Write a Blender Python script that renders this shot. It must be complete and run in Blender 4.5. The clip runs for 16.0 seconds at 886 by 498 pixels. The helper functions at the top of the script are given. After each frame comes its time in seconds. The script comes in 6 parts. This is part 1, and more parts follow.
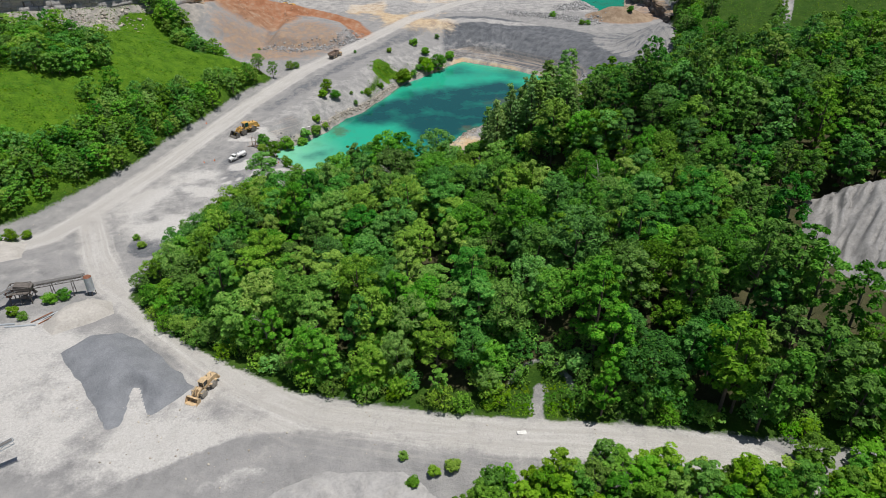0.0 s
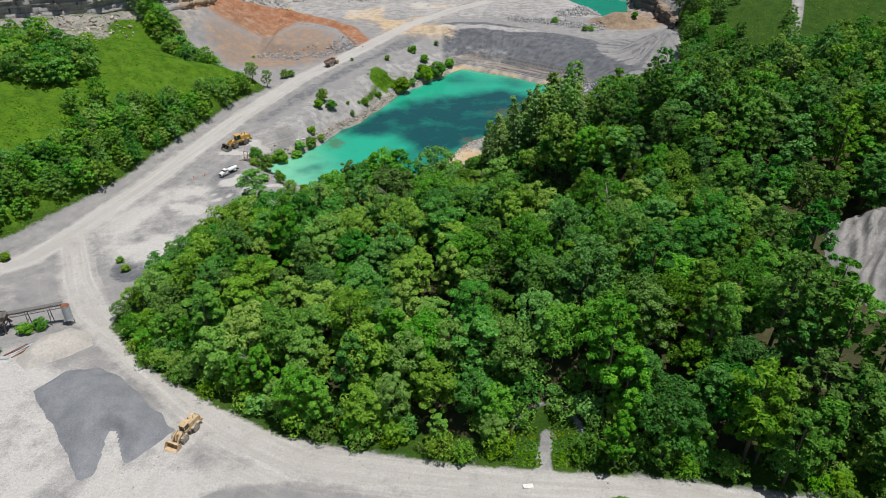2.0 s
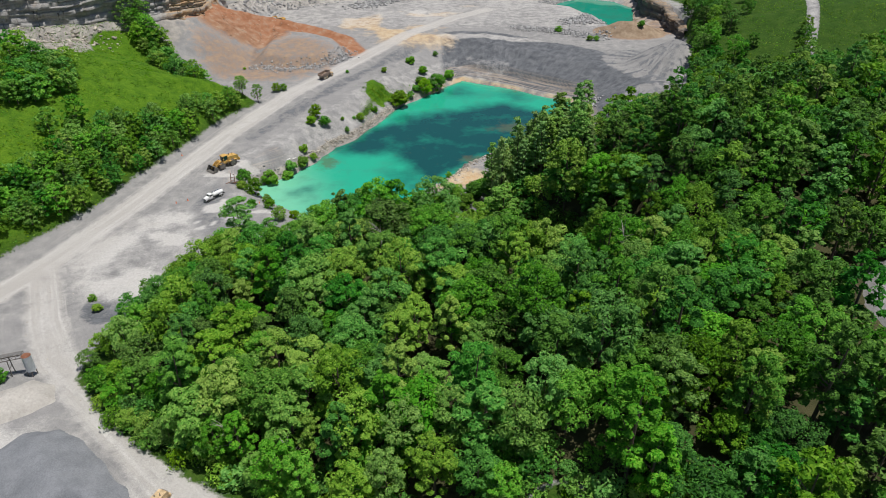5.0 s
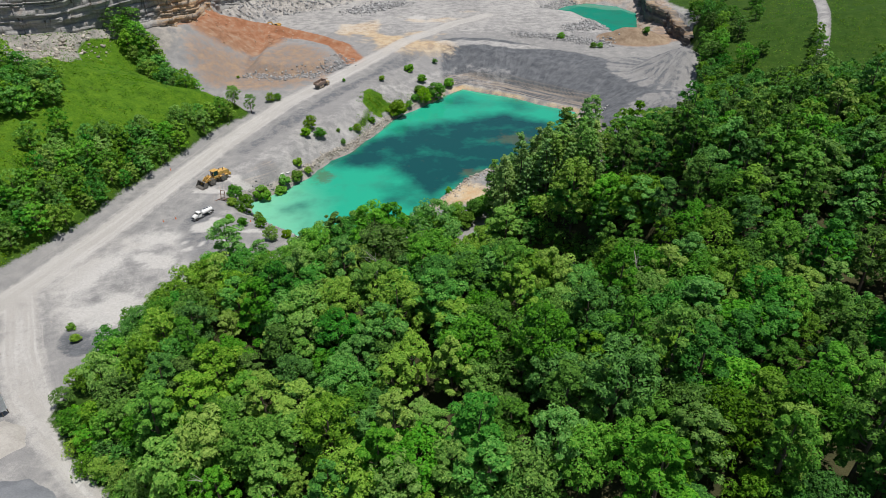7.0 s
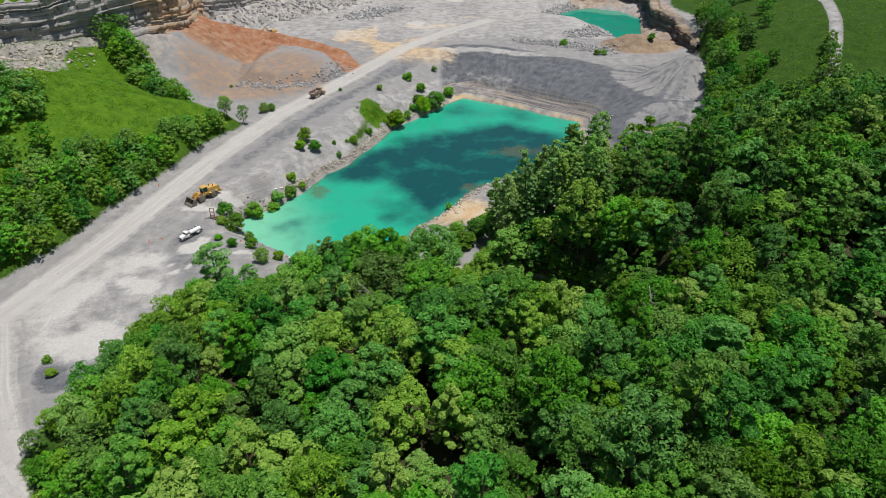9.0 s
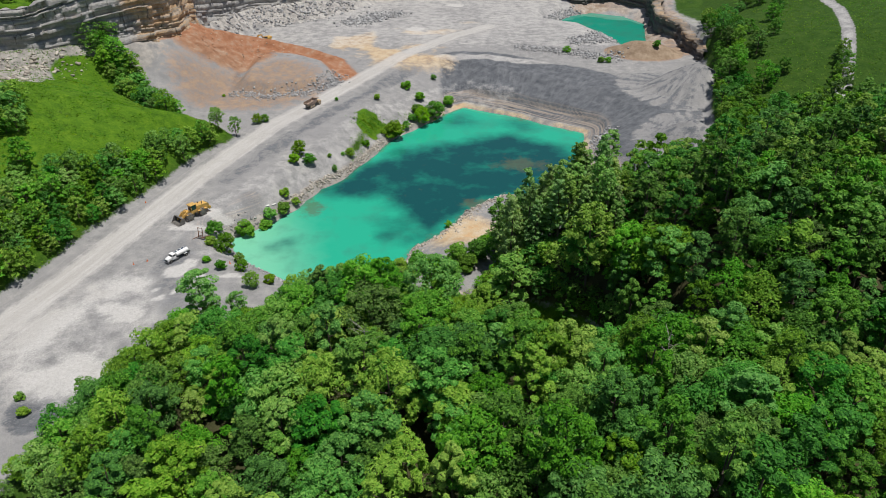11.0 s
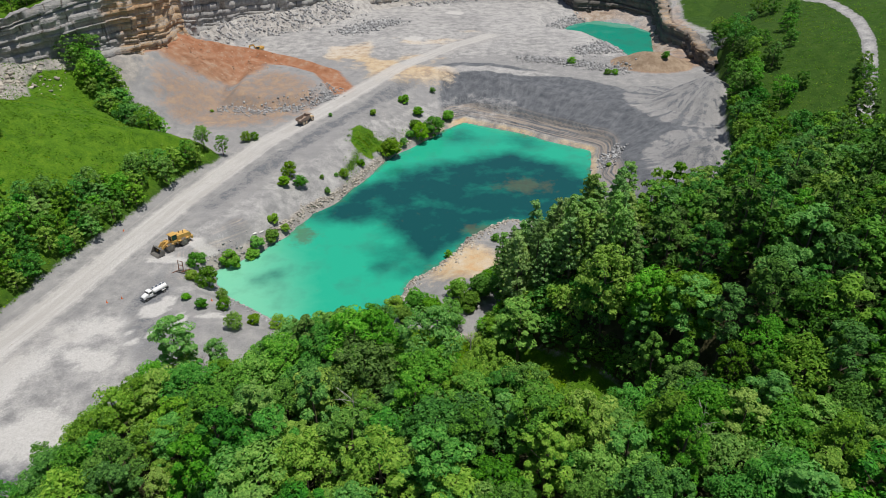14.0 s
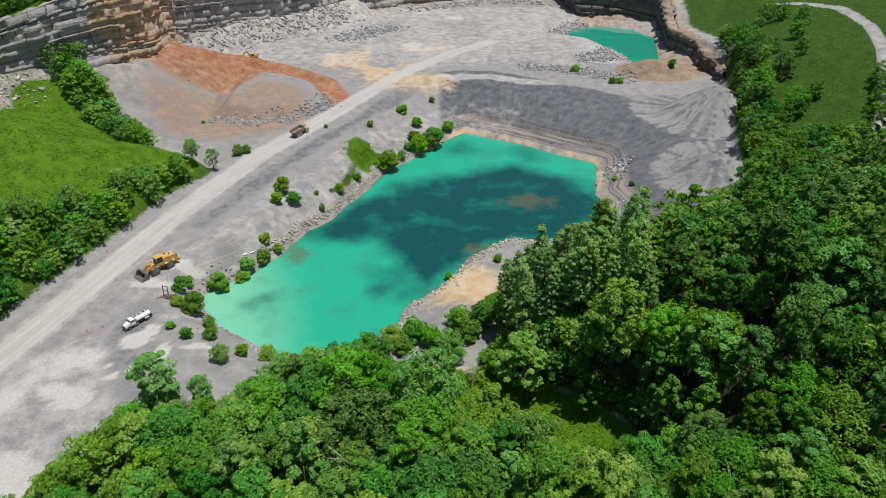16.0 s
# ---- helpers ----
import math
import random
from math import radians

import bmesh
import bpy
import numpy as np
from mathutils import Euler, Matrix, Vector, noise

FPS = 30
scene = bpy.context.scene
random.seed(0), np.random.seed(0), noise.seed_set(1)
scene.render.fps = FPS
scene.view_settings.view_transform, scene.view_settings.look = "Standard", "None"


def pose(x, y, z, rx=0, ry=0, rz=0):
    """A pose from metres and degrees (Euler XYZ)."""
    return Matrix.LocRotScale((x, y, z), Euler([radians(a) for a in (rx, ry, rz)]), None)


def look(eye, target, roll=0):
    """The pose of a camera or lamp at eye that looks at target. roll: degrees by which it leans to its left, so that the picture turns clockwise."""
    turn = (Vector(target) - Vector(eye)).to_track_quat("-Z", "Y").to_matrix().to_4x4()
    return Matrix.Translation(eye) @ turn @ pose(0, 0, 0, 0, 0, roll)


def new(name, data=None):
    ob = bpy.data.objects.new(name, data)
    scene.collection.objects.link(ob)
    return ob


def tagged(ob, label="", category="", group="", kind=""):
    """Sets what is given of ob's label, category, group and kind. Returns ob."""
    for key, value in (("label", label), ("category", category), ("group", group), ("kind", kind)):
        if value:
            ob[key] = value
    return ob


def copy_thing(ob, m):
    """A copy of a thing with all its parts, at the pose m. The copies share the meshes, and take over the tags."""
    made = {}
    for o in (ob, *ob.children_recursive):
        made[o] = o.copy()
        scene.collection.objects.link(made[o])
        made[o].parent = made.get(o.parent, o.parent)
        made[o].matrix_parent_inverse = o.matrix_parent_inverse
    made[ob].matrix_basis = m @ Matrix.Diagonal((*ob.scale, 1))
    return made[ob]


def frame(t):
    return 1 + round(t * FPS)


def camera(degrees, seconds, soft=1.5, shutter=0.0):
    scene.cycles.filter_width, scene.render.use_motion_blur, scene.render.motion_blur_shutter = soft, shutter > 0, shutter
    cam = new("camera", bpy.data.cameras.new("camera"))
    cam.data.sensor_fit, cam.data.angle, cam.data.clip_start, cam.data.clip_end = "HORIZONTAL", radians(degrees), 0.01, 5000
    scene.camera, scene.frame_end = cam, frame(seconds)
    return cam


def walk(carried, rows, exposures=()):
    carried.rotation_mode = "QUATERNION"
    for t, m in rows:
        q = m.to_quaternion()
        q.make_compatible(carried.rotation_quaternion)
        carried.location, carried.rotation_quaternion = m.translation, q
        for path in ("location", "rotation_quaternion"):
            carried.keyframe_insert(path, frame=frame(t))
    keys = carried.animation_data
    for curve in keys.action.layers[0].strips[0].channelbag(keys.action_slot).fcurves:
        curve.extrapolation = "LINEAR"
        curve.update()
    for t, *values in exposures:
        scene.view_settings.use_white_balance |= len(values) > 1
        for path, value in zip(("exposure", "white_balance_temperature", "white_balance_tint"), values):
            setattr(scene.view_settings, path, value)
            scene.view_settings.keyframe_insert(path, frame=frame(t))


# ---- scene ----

# ================= camera and its walk =================
cam = camera(66.0, 16.0, soft=0.9)
RUN, EYE = 107.0, 127.0      # metres flown, height over the lake


def flight(t):
    k = t / 16.0
    return pose(0.34 * k, RUN * k, EYE, 90 - 31.89 + 0.66 * k, 0.0, -0.25 * k)


walk(cam, [(t, flight(t)) for t in (0, 2, 4, 6, 8, 10, 12, 14, 16)])

# ================= world, sun, exposure =================
SUN_FROM = Vector((0.20, -0.05, 0.975)).normalized()
world = bpy.data.worlds.new("sky")
scene.world = world
world.use_nodes = True
_n = world.node_tree.nodes
_sky = _n.new("ShaderNodeTexSky")
_sky.sky_type, _sky.sun_disc = "NISHITA", False
_sky.sun_elevation = math.asin(SUN_FROM.z)
_sky.sun_rotation = math.atan2(SUN_FROM.x, SUN_FROM.y)
_bg = _n["Background"]
_bg.inputs["Strength"].default_value = 0.062
world.node_tree.links.new(_sky.outputs[0], _bg.inputs["Color"])
sun = new("sun", bpy.data.lights.new("sun", "SUN"))
sun.data.energy, sun.data.angle, sun.data.color = 4.3, radians(0.6), (1.0, 0.96, 0.9)
sun.matrix_world = look(SUN_FROM * 300, (0, 0, 0))
scene.view_settings.exposure = 0.0


# ================= small tools =================
def sstep(v, a, b):
    k = np.clip((np.asarray(v, float) - a) / (b - a), 0, 1)
    return k * k * (3 - 2 * k)


def line_dist(X, Y, pts, closed=False):
    """Distance to a polyline."""
    best = np.full(np.shape(X), 1e9)
    n = len(pts)
    for i in range(n if closed else n - 1):
        (ax, ay), (bx, by) = pts[i][:2], pts[(i + 1) % n][:2]
        dx, dy = bx - ax, by - ay
        k = np.clip(((X - ax) * dx + (Y - ay) * dy) / (dx * dx + dy * dy + 1e-9), 0, 1)
        best = np.minimum(best, np.hypot(X - ax - k * dx, Y - ay - k * dy))
    return best


def depth_in(X, Y, pts):
    """Distance to a polygon's edge, positive inside it."""
    inside = np.zeros(np.shape(X), bool)
    n = len(pts)
    for i in range(n):
        (ax, ay), (bx, by) = pts[i][:2], pts[(i + 1) % n][:2]
        cross = (ay > Y) != (by > Y)
        inside ^= cross & (X < (bx - ax) * (Y - ay) / (by - ay + 1e-12) + ax)
    return np.where(inside, 1, -1) * line_dist(X, Y, pts, True)


_tab = np.random.RandomState(5).rand(256, 256)


def vnoise(X, Y, size, seed=0):
    """Smooth value noise, 0 to 1."""
    x, y = np.asarray(X) / size + seed * 17.3, np.asarray(Y) / size + seed * 31.7
    i, j = np.floor(x).astype(int), np.floor(y).astype(int)
    fx, fy = x - i, y - j
    fx, fy = fx * fx * (3 - 2 * fx), fy * fy * (3 - 2 * fy)
    g = lambda a, b: _tab[a % 256, b % 256]
    return (g(i, j) * (1 - fx) + g(i + 1, j) * fx) * (1 - fy) + (g(i, j + 1) * (1 - fx) + g(i + 1, j + 1) * fx) * fy


def fbm(X, Y, size, octaves=4, seed=0):
    out, amp, tot = 0, 1.0, 0
    for o in range(octaves):
        out = out + amp * vnoise(X, Y, size / 2 ** o, seed + o)
        tot += amp
        amp *= 0.5
    return out / tot


def np_mesh(name, verts, quads=None, tris=None, attrs=None, smooth=False):
    """A mesh from arrays."""
    me = bpy.data.meshes.new(name)
    quads = np.zeros((0, 4), int) if quads is None else np.asarray(quads)
    if quads.shape[1] == 3:
        quads, tris = np.zeros((0, 4), int), quads
    tris = np.zeros((0, 3), int) if tris is None else np.asarray(tris)
    me.vertices.add(len(verts))
    me.vertices.foreach_set("co", np.asarray(verts, np.float32).ravel())
    loops = np.concatenate([quads.ravel(), tris.ravel()]).astype(np.int32)
    me.loops.add(len(loops))
    me.loops.foreach_set("vertex_index", loops)
    nf = len(quads) + len(tris)
    me.polygons.add(nf)
    starts = np.concatenate([np.arange(len(quads)) * 4, len(quads) * 4 + np.arange(len(tris)) * 3]).astype(np.int32)
    me.polygons.foreach_set("loop_start", starts)
    if smooth:
        me.polygons.foreach_set("use_smooth", np.ones(nf, bool))
    for key, v in (attrs or {}).items():
        a = me.attributes.new(key, "FLOAT", "POINT")
        a.data.foreach_set("value", np.asarray(v, np.float32).ravel())
    me.update(calc_edges=True)
    me.validate()
    return me


def part(name, bm, mat, parent=None, label=""):
    """Links a bmesh as one mesh object under a thing or a part."""
    me = bpy.data.meshes.new(name)
    bm.normal_update()
    bm.to_mesh(me)
    bm.free()
    me.materials.append(mat)
    ob = new(name, me)
    if parent is not None:
        ob.parent = parent
    if label:
        tagged(ob, label)
    return ob


# ================= materials =================
def nodes_of(name):
    m = bpy.data.materials.new(name)
    m.use_nodes = True
    nt = m.node_tree
    return m, nt, nt.nodes["Principled BSDF"]


def nd(nt, kind, **sets):
    n = nt.nodes.new(kind)
    for k, v in sets.items():
        n.inputs[k].default_value = v
    return n


def noise_out(nt, scale, detail=4.0, rough=0.6, coord=None, stretch=None):
    n = nd(nt, "ShaderNodeTexNoise", Scale=scale, Detail=detail, Roughness=rough)
    if coord is None:
        coord = nt.nodes.new("ShaderNodeTexCoord").outputs["Object"]
    if stretch:
        mp = nd(nt, "ShaderNodeMapping", Scale=stretch)
        nt.links.new(coord, mp.inputs["Vector"])
        coord = mp.outputs[0]
    nt.links.new(coord, n.inputs["Vector"])
    return n.outputs["Fac"]


def ramp_out(nt, fac, stops):
    r = nt.nodes.new("ShaderNodeValToRGB")
    el = r.color_ramp.elements
    while len(el) < len(stops):
        el.new(0.5)
    for e, (p, c) in zip(el, stops):
        e.position, e.color = p, (*c, 1) if len(c) == 3 else c
    nt.links.new(fac, r.inputs["Fac"])
    return r.outputs["Color"]


def mixc(nt, fac, a, b, mode="MIX"):
    m = nt.nodes.new("ShaderNodeMix")
    m.data_type, m.blend_type = "RGBA", mode
    for sock, v in ((m.inputs[0], fac), (m.inputs[6], a), (m.inputs[7], b)):
        if isinstance(v, (int, float)):
            sock.default_value = v
        elif isinstance(v, tuple):
            sock.default_value = (*v, 1)
        else:
            nt.links.new(v, sock)
    return m.outputs[2]


def math_out(nt, op, a, b=0.0, c=0.0, clamp=False):
    m = nt.nodes.new("ShaderNodeMath")
    m.operation, m.use_clamp = op, clamp
    for i, v in enumerate((a, b, c)):
        if isinstance(v, (int, float)):
            m.inputs[i].default_value = v
        else:
            nt.links.new(v, m.inputs[i])
    return m.outputs[0]


def attr_out(nt, name):
    a = nt.nodes.new("ShaderNodeAttribute")
    a.attribute_name = name
    return a.outputs["Fac"]


def bump(nt, bsdf, height, strength, dist):
    b = nd(nt, "ShaderNodeBump", Strength=strength, Distance=dist)
    nt.links.new(height, b.inputs["Height"])
    nt.links.new(b.outputs[0], bsdf.inputs["Normal"])


def make_ground_mat():
    m, nt, b = nodes_of("quarry_ground")
    big, mid, fine = noise_out(nt, 0.035, 5), noise_out(nt, 0.22, 5, 0.65), noise_out(nt, 1.6, 4, 0.7)
    brk = math_out(nt, "MULTIPLY_ADD", math_out(nt, "ADD", mid, math_out(nt, "MULTIPLY", fine, 0.6)), 1.0, -0.8)

    def mask(name, soft=0.18, rough=0.9):
        v = math_out(nt, "ADD", attr_out(nt, name), math_out(nt, "MULTIPLY", brk, rough))
        return math_out(nt, "MULTIPLY_ADD", math_out(nt, "SUBTRACT", v, 0.5), 1 / soft, 0.5, True)

    col = ramp_out(nt, mid, [(0.30, (0.195, 0.194, 0.194)), (0.5, (0.27, 0.266, 0.262)), (0.7, (0.355, 0.343, 0.33))])
    col = mixc(nt, math_out(nt, "MULTIPLY_ADD", big, 2.2, -0.8, True), col, (0.27, 0.265, 0.265))
    pos = nt.nodes.new("ShaderNodeTexCoord").outputs["Object"]
    sep = nt.nodes.new("ShaderNodeSeparateXYZ")
    nt.links.new(pos, sep.inputs[0])

    def streaks(a, ka, kb, detail=4):
        c = nt.nodes.new("ShaderNodeCombineXYZ")
        nt.links.new(math_out(nt, "MULTIPLY", a, ka), c.inputs[0])
        nt.links.new(math_out(nt, "MULTIPLY", sep.outputs[0], kb), c.inputs[1])
        nt.links.new(math_out(nt, "MULTIPLY", sep.outputs[1], kb), c.inputs[2])
        return noise_out(nt, 1.0, detail, 0.65, c.outputs[0])

    ruts = streaks(attr_out(nt, "off"), 0.75, 0.035)
    near = math_out(nt, "MULTIPLY_ADD", attr_out(nt, "off"), -0.12, 1.7, True)
    col = mixc(nt, math_out(nt, "MULTIPLY", near, math_out(nt, "MULTIPLY_ADD", ruts, 4.0, -2.1, True)), col, (0.38, 0.365, 0.345))
    crust = noise_out(nt, 0.075, 7, 0.76, pos)
    col = mixc(nt, math_out(nt, "MULTIPLY_ADD", crust, 4.0, -2.35, True), col, (0.50, 0.48, 0.45))
    col = mixc(nt, math_out(nt, "MULTIPLY_ADD", noise_out(nt, 0.06, 6, 0.7, pos), 4.0, -2.3, True), col, (0.175, 0.172, 0.172))
    pale = ramp_out(nt, fine, [(0.3, (0.44, 0.425, 0.405)), (0.7, (0.58, 0.565, 0.545))])
    lines = math_out(nt, "MAXIMUM", math_out(nt, "MULTIPLY_ADD", ruts, 4.0, -1.6, True), math_out(nt, "SUBTRACT", 1.0, near))
    pale = mixc(nt, lines, (0.43, 0.41, 0.385), pale)
    pale = mixc(nt, math_out(nt, "MULTIPLY_ADD", noise_out(nt, 0.13, 7, 0.74, pos), 3.5, -1.9, True), pale, (0.38, 0.36, 0.335))
    dark = ramp_out(nt, mid, [(0.28, (0.064, 0.070, 0.081)), (0.5, (0.108, 0.115, 0.127)), (0.72, (0.165, 0.171, 0.182))])
    rills = streaks(attr_out(nt, "ang"), 2.2, 0.10, 6)
    dark = mixc(nt, math_out(nt, "MULTIPLY_ADD", rills, 2.6, -1.25, True), dark, (0.20, 0.206, 0.218))
    beds = streaks(attr_out(nt, "shore"), 1.1, 0.03, 3)
    low = math_out(nt, "MULTIPLY_ADD", attr_out(nt, "shore"), -0.25, 3.6, True)
    dark = mixc(nt, math_out(nt, "MULTIPLY", low, math_out(nt, "MULTIPLY_ADD", beds, 6.0, -2.6, True)), dark, (0.30, 0.255, 0.215))
    red = ramp_out(nt, mid, [(0.3, (0.23, 0.095, 0.048)), (0.5, (0.33, 0.155, 0.085)), (0.7, (0.37, 0.25, 0.175))])
    ochre = ramp_out(nt, mid, [(0.3, (0.50, 0.30, 0.14)), (0.5, (0.50, 0.38, 0.24)), (0.7, (0.52, 0.45, 0.35))])
    # base grass is dark: it holds the right hillside's shade in its colour
    grass = ramp_out(nt, mixc(nt, 0.5, mid, fine), [(0.32, (0.014, 0.044, 0.003)), (0.5, (0.031, 0.078, 0.006)), (0.68, (0.066, 0.115, 0.016))])
    grass = mixc(nt, attr_out(nt, "bright_grass"), grass, ramp_out(nt, mixc(nt, 0.5, mid, fine), [(0.34, (0.030, 0.086, 0.004)), (0.5, (0.070, 0.160, 0.006)), (0.66, (0.125, 0.222, 0.012))]))
    litter = ramp_out(nt, mid, [(0.3, (0.035, 0.04, 0.015)), (0.7, (0.08, 0.075, 0.035))])
    rock = ramp_out(nt, mid, [(0.3, (0.20, 0.19, 0.18)), (0.7, (0.42, 0.39, 0.35))])
    col = mixc(nt, mask("dark"), col, dark)
    col = mixc(nt, mask("rock"), col, rock)
    red = mixc(nt, attr_out(nt, "earth"), red, ramp_out(nt, mid, [(0.3, (0.19, 0.13, 0.085)), (0.7, (0.36, 0.28, 0.20))]))
    col = mixc(nt, mask("red", 0.3), col, red)
    col = mixc(nt, mask("ochre", 0.3), col, ochre)
    col = mixc(nt, math_out(nt, "MULTIPLY", mask("pale", 0.5), 0.85), col, pale)
    col = mixc(nt, mask("litter"), col, litter)
    col = mixc(nt, mask("grass", 0.25), col, grass)
    nt.links.new(col, b.inputs["Base Color"])
    b.inputs["Roughness"].default_value = 0.92
    b.inputs["Specular IOR Level"].default_value = 0.2
    grit = noise_out(nt, 5.0, 3, 0.8)
    col = mixc(nt, 0.5, col, mixc(nt, 1.0, col, ramp_out(nt, grit, [(0.3, (0.55, 0.55, 0.55)), (0.5, (1.0, 1.0, 1.0)), (0.72, (1.4, 1.4, 1.4))]), "MULTIPLY"))
    nt.links.new(col, b.inputs["Base Color"])
    bump(nt, b, mixc(nt, math_out(nt, "MULTIPLY", attr_out(nt, "dark"), 0.3), mixc(nt, 0.5, mid, fine), rills), 0.7, 0.9)
    return m


def leaf_mat(name, lo, mid, hi, glow=0.38):
    """Leaves: per-leaf and per-tree shades, some light passing through."""
    m, nt, b = nodes_of(name)
    geo = nt.nodes.new("ShaderNodeNewGeometry")
    info = nt.nodes.new("ShaderNodeObjectInfo")
    tone = math_out(nt, "FRACT", math_out(nt, "ADD", attr_out(nt, "tone"), info.outputs["Random"]))
    v = math_out(nt, "ADD", math_out(nt, "MULTIPLY", geo.outputs["Random Per Island"], 0.5), math_out(nt, "MULTIPLY", tone, 0.5))
    col = ramp_out(nt, v, [(0.12, lo), (0.48, mid), (0.88, hi)])
    hs = nt.nodes.new("ShaderNodeHueSaturation")
    nt.links.new(col, hs.inputs["Color"])
    nt.links.new(math_out(nt, "MULTIPLY_ADD", math_out(nt, "FRACT", math_out(nt, "MULTIPLY", tone, 7.31)), 0.052, 0.472), hs.inputs["Hue"])
    nt.links.new(math_out(nt, "MULTIPLY_ADD", math_out(nt, "FRACT", math_out(nt, "MULTIPLY", tone, 13.7)), 0.20, 0.90), hs.inputs["Saturation"])
    nt.links.new(hs.outputs[0], b.inputs["Base Color"])
    b.inputs["Roughness"].default_value = 0.6
    b.inputs["Specular IOR Level"].default_value = 0.12
    tr = nt.nodes.new("ShaderNodeBsdfTranslucent")
    nt.links.new(mixc(nt, 1.0, hs.outputs[0], (1.3, 1.5, 0.5), "MULTIPLY"), tr.inputs["Color"])
    mx = nd(nt, "ShaderNodeMixShader", Fac=glow)
    nt.links.new(b.outputs[0], mx.inputs[1])
    nt.links.new(tr.outputs[0], mx.inputs[2])
    nt.links.new(mx.outputs[0], nt.nodes["Material Output"].inputs["Surface"])
    return m


def plain_mat(name, col, rough=0.6, metal=0.0, vary=0.25, scale=1.5, spec=0.4, bumpd=0.0):
    """Painted or bare surface with dirt and wear at two scales."""
    m, nt, b = nodes_of(name)
    n1, n2 = noise_out(nt, scale, 4), noise_out(nt, scale * 9, 3)
    lo = tuple(c * (1 - vary) for c in col)
    hi = tuple(min(1, c * (1 + vary * 0.6)) for c in col)
    c = ramp_out(nt, mixc(nt, 0.4, n1, n2), [(0.35, lo), (0.65, hi)])
    nt.links.new(c, b.inputs["Base Color"])
    b.inputs["Roughness"].default_value, b.inputs["Metallic"].default_value = rough, metal
    b.inputs["Specular IOR Level"].default_value = spec
    if bumpd:
        bump(nt, b, n2, 0.6, bumpd)
    return m


def make_water(name, bright):
    m, nt, b = nodes_of(name)
    n = noise_out(nt, 0.07, 6, 0.62)
    deep = math_out(nt, "MULTIPLY_ADD", math_out(nt, "SUBTRACT", math_out(nt, "ADD", attr_out(nt, "deep"), math_out(nt, "MULTIPLY_ADD", n, 1.5, -0.75)), 0.5), 1.05, 0.5, True)
    milky = math_out(nt, "MULTIPLY_ADD", math_out(nt, "ADD", attr_out(nt, "milky"), math_out(nt, "MULTIPLY_ADD", n, 0.6, -0.3)), 1.0, 0.0, True)
    shoal = math_out(nt, "MULTIPLY_ADD", math_out(nt, "SUBTRACT", math_out(nt, "ADD", attr_out(nt, "shoal"), math_out(nt, "MULTIPLY_ADD", noise_out(nt, 0.16, 6, 0.72), 2.4, -1.2)), 0.55), 2.0, 0.5, True)
    col = mixc(nt, milky, bright, (0.17, 0.50, 0.33))
    col = mixc(nt, deep, col, (0.006, 0.066, 0.068))
    col = mixc(nt, math_out(nt, "MULTIPLY", shoal, 0.6), col, (0.10, 0.10, 0.055))
    nt.links.new(col, b.inputs["Base Color"])
    b.inputs["Roughness"].default_value, b.inputs["IOR"].default_value = 0.06, 1.33
    bump(nt, b, noise_out(nt, 1.2, 3), 0.05, 0.1)
    return m


def make_cliff_mat():
    m, nt, b = nodes_of("strata_rock")
    tc = nt.nodes.new("ShaderNodeTexCoord").outputs["Object"]
    lay = noise_out(nt, 1.0, 5, 0.65, tc, (0.03, 0.03, 0.75))
    blot, fine = noise_out(nt, 0.09, 4, 0.6, tc), noise_out(nt, 0.9, 5, 0.7, tc)
    tan = ramp_out(nt, lay, [(0.3, (0.24, 0.13, 0.07)), (0.40, (0.58, 0.35, 0.17)), (0.47, (0.66, 0.46, 0.27)), (0.53, (0.44, 0.40, 0.36)), (0.60, (0.66, 0.44, 0.24)), (0.72, (0.50, 0.24, 0.10))])
    grey = ramp_out(nt, lay, [(0.3, (0.24, 0.24, 0.245)), (0.5, (0.44, 0.43, 0.42)), (0.7, (0.58, 0.56, 0.52))])
    # darker grey puts the pond wall's shade into the rock colour
    grey = mixc(nt, attr_out(nt, "wall_shade"), grey, ramp_out(nt, lay, [(0.3, (0.06, 0.055, 0.05)), (0.7, (0.17, 0.15, 0.13))]))
    w = math_out(nt, "MULTIPLY_ADD", math_out(nt, "ADD", attr_out(nt, "warm"), math_out(nt, "MULTIPLY_ADD", blot, 1.0, -0.5)), 3.0, -1.0, True)
    col = mixc(nt, w, grey, tan)
    col = mixc(nt, math_out(nt, "MULTIPLY_ADD", fine, 2.2, -0.9, True), mixc(nt, 0.45, col, (0.12, 0.11, 0.10)), col)
    crack = noise_out(nt, 1.0, 3, 0.6, tc, (0.55, 0.55, 0.09))
    col = mixc(nt, math_out(nt, "MULTIPLY_ADD", crack, 9.0, -5.4, True), col, (0.10, 0.085, 0.07))
    nt.links.new(col, b.inputs["Base Color"])
    b.inputs["Roughness"].default_value = 0.9
    bump(nt, b, mixc(nt, 0.5, lay, fine), 0.8, 1.0)
    return m


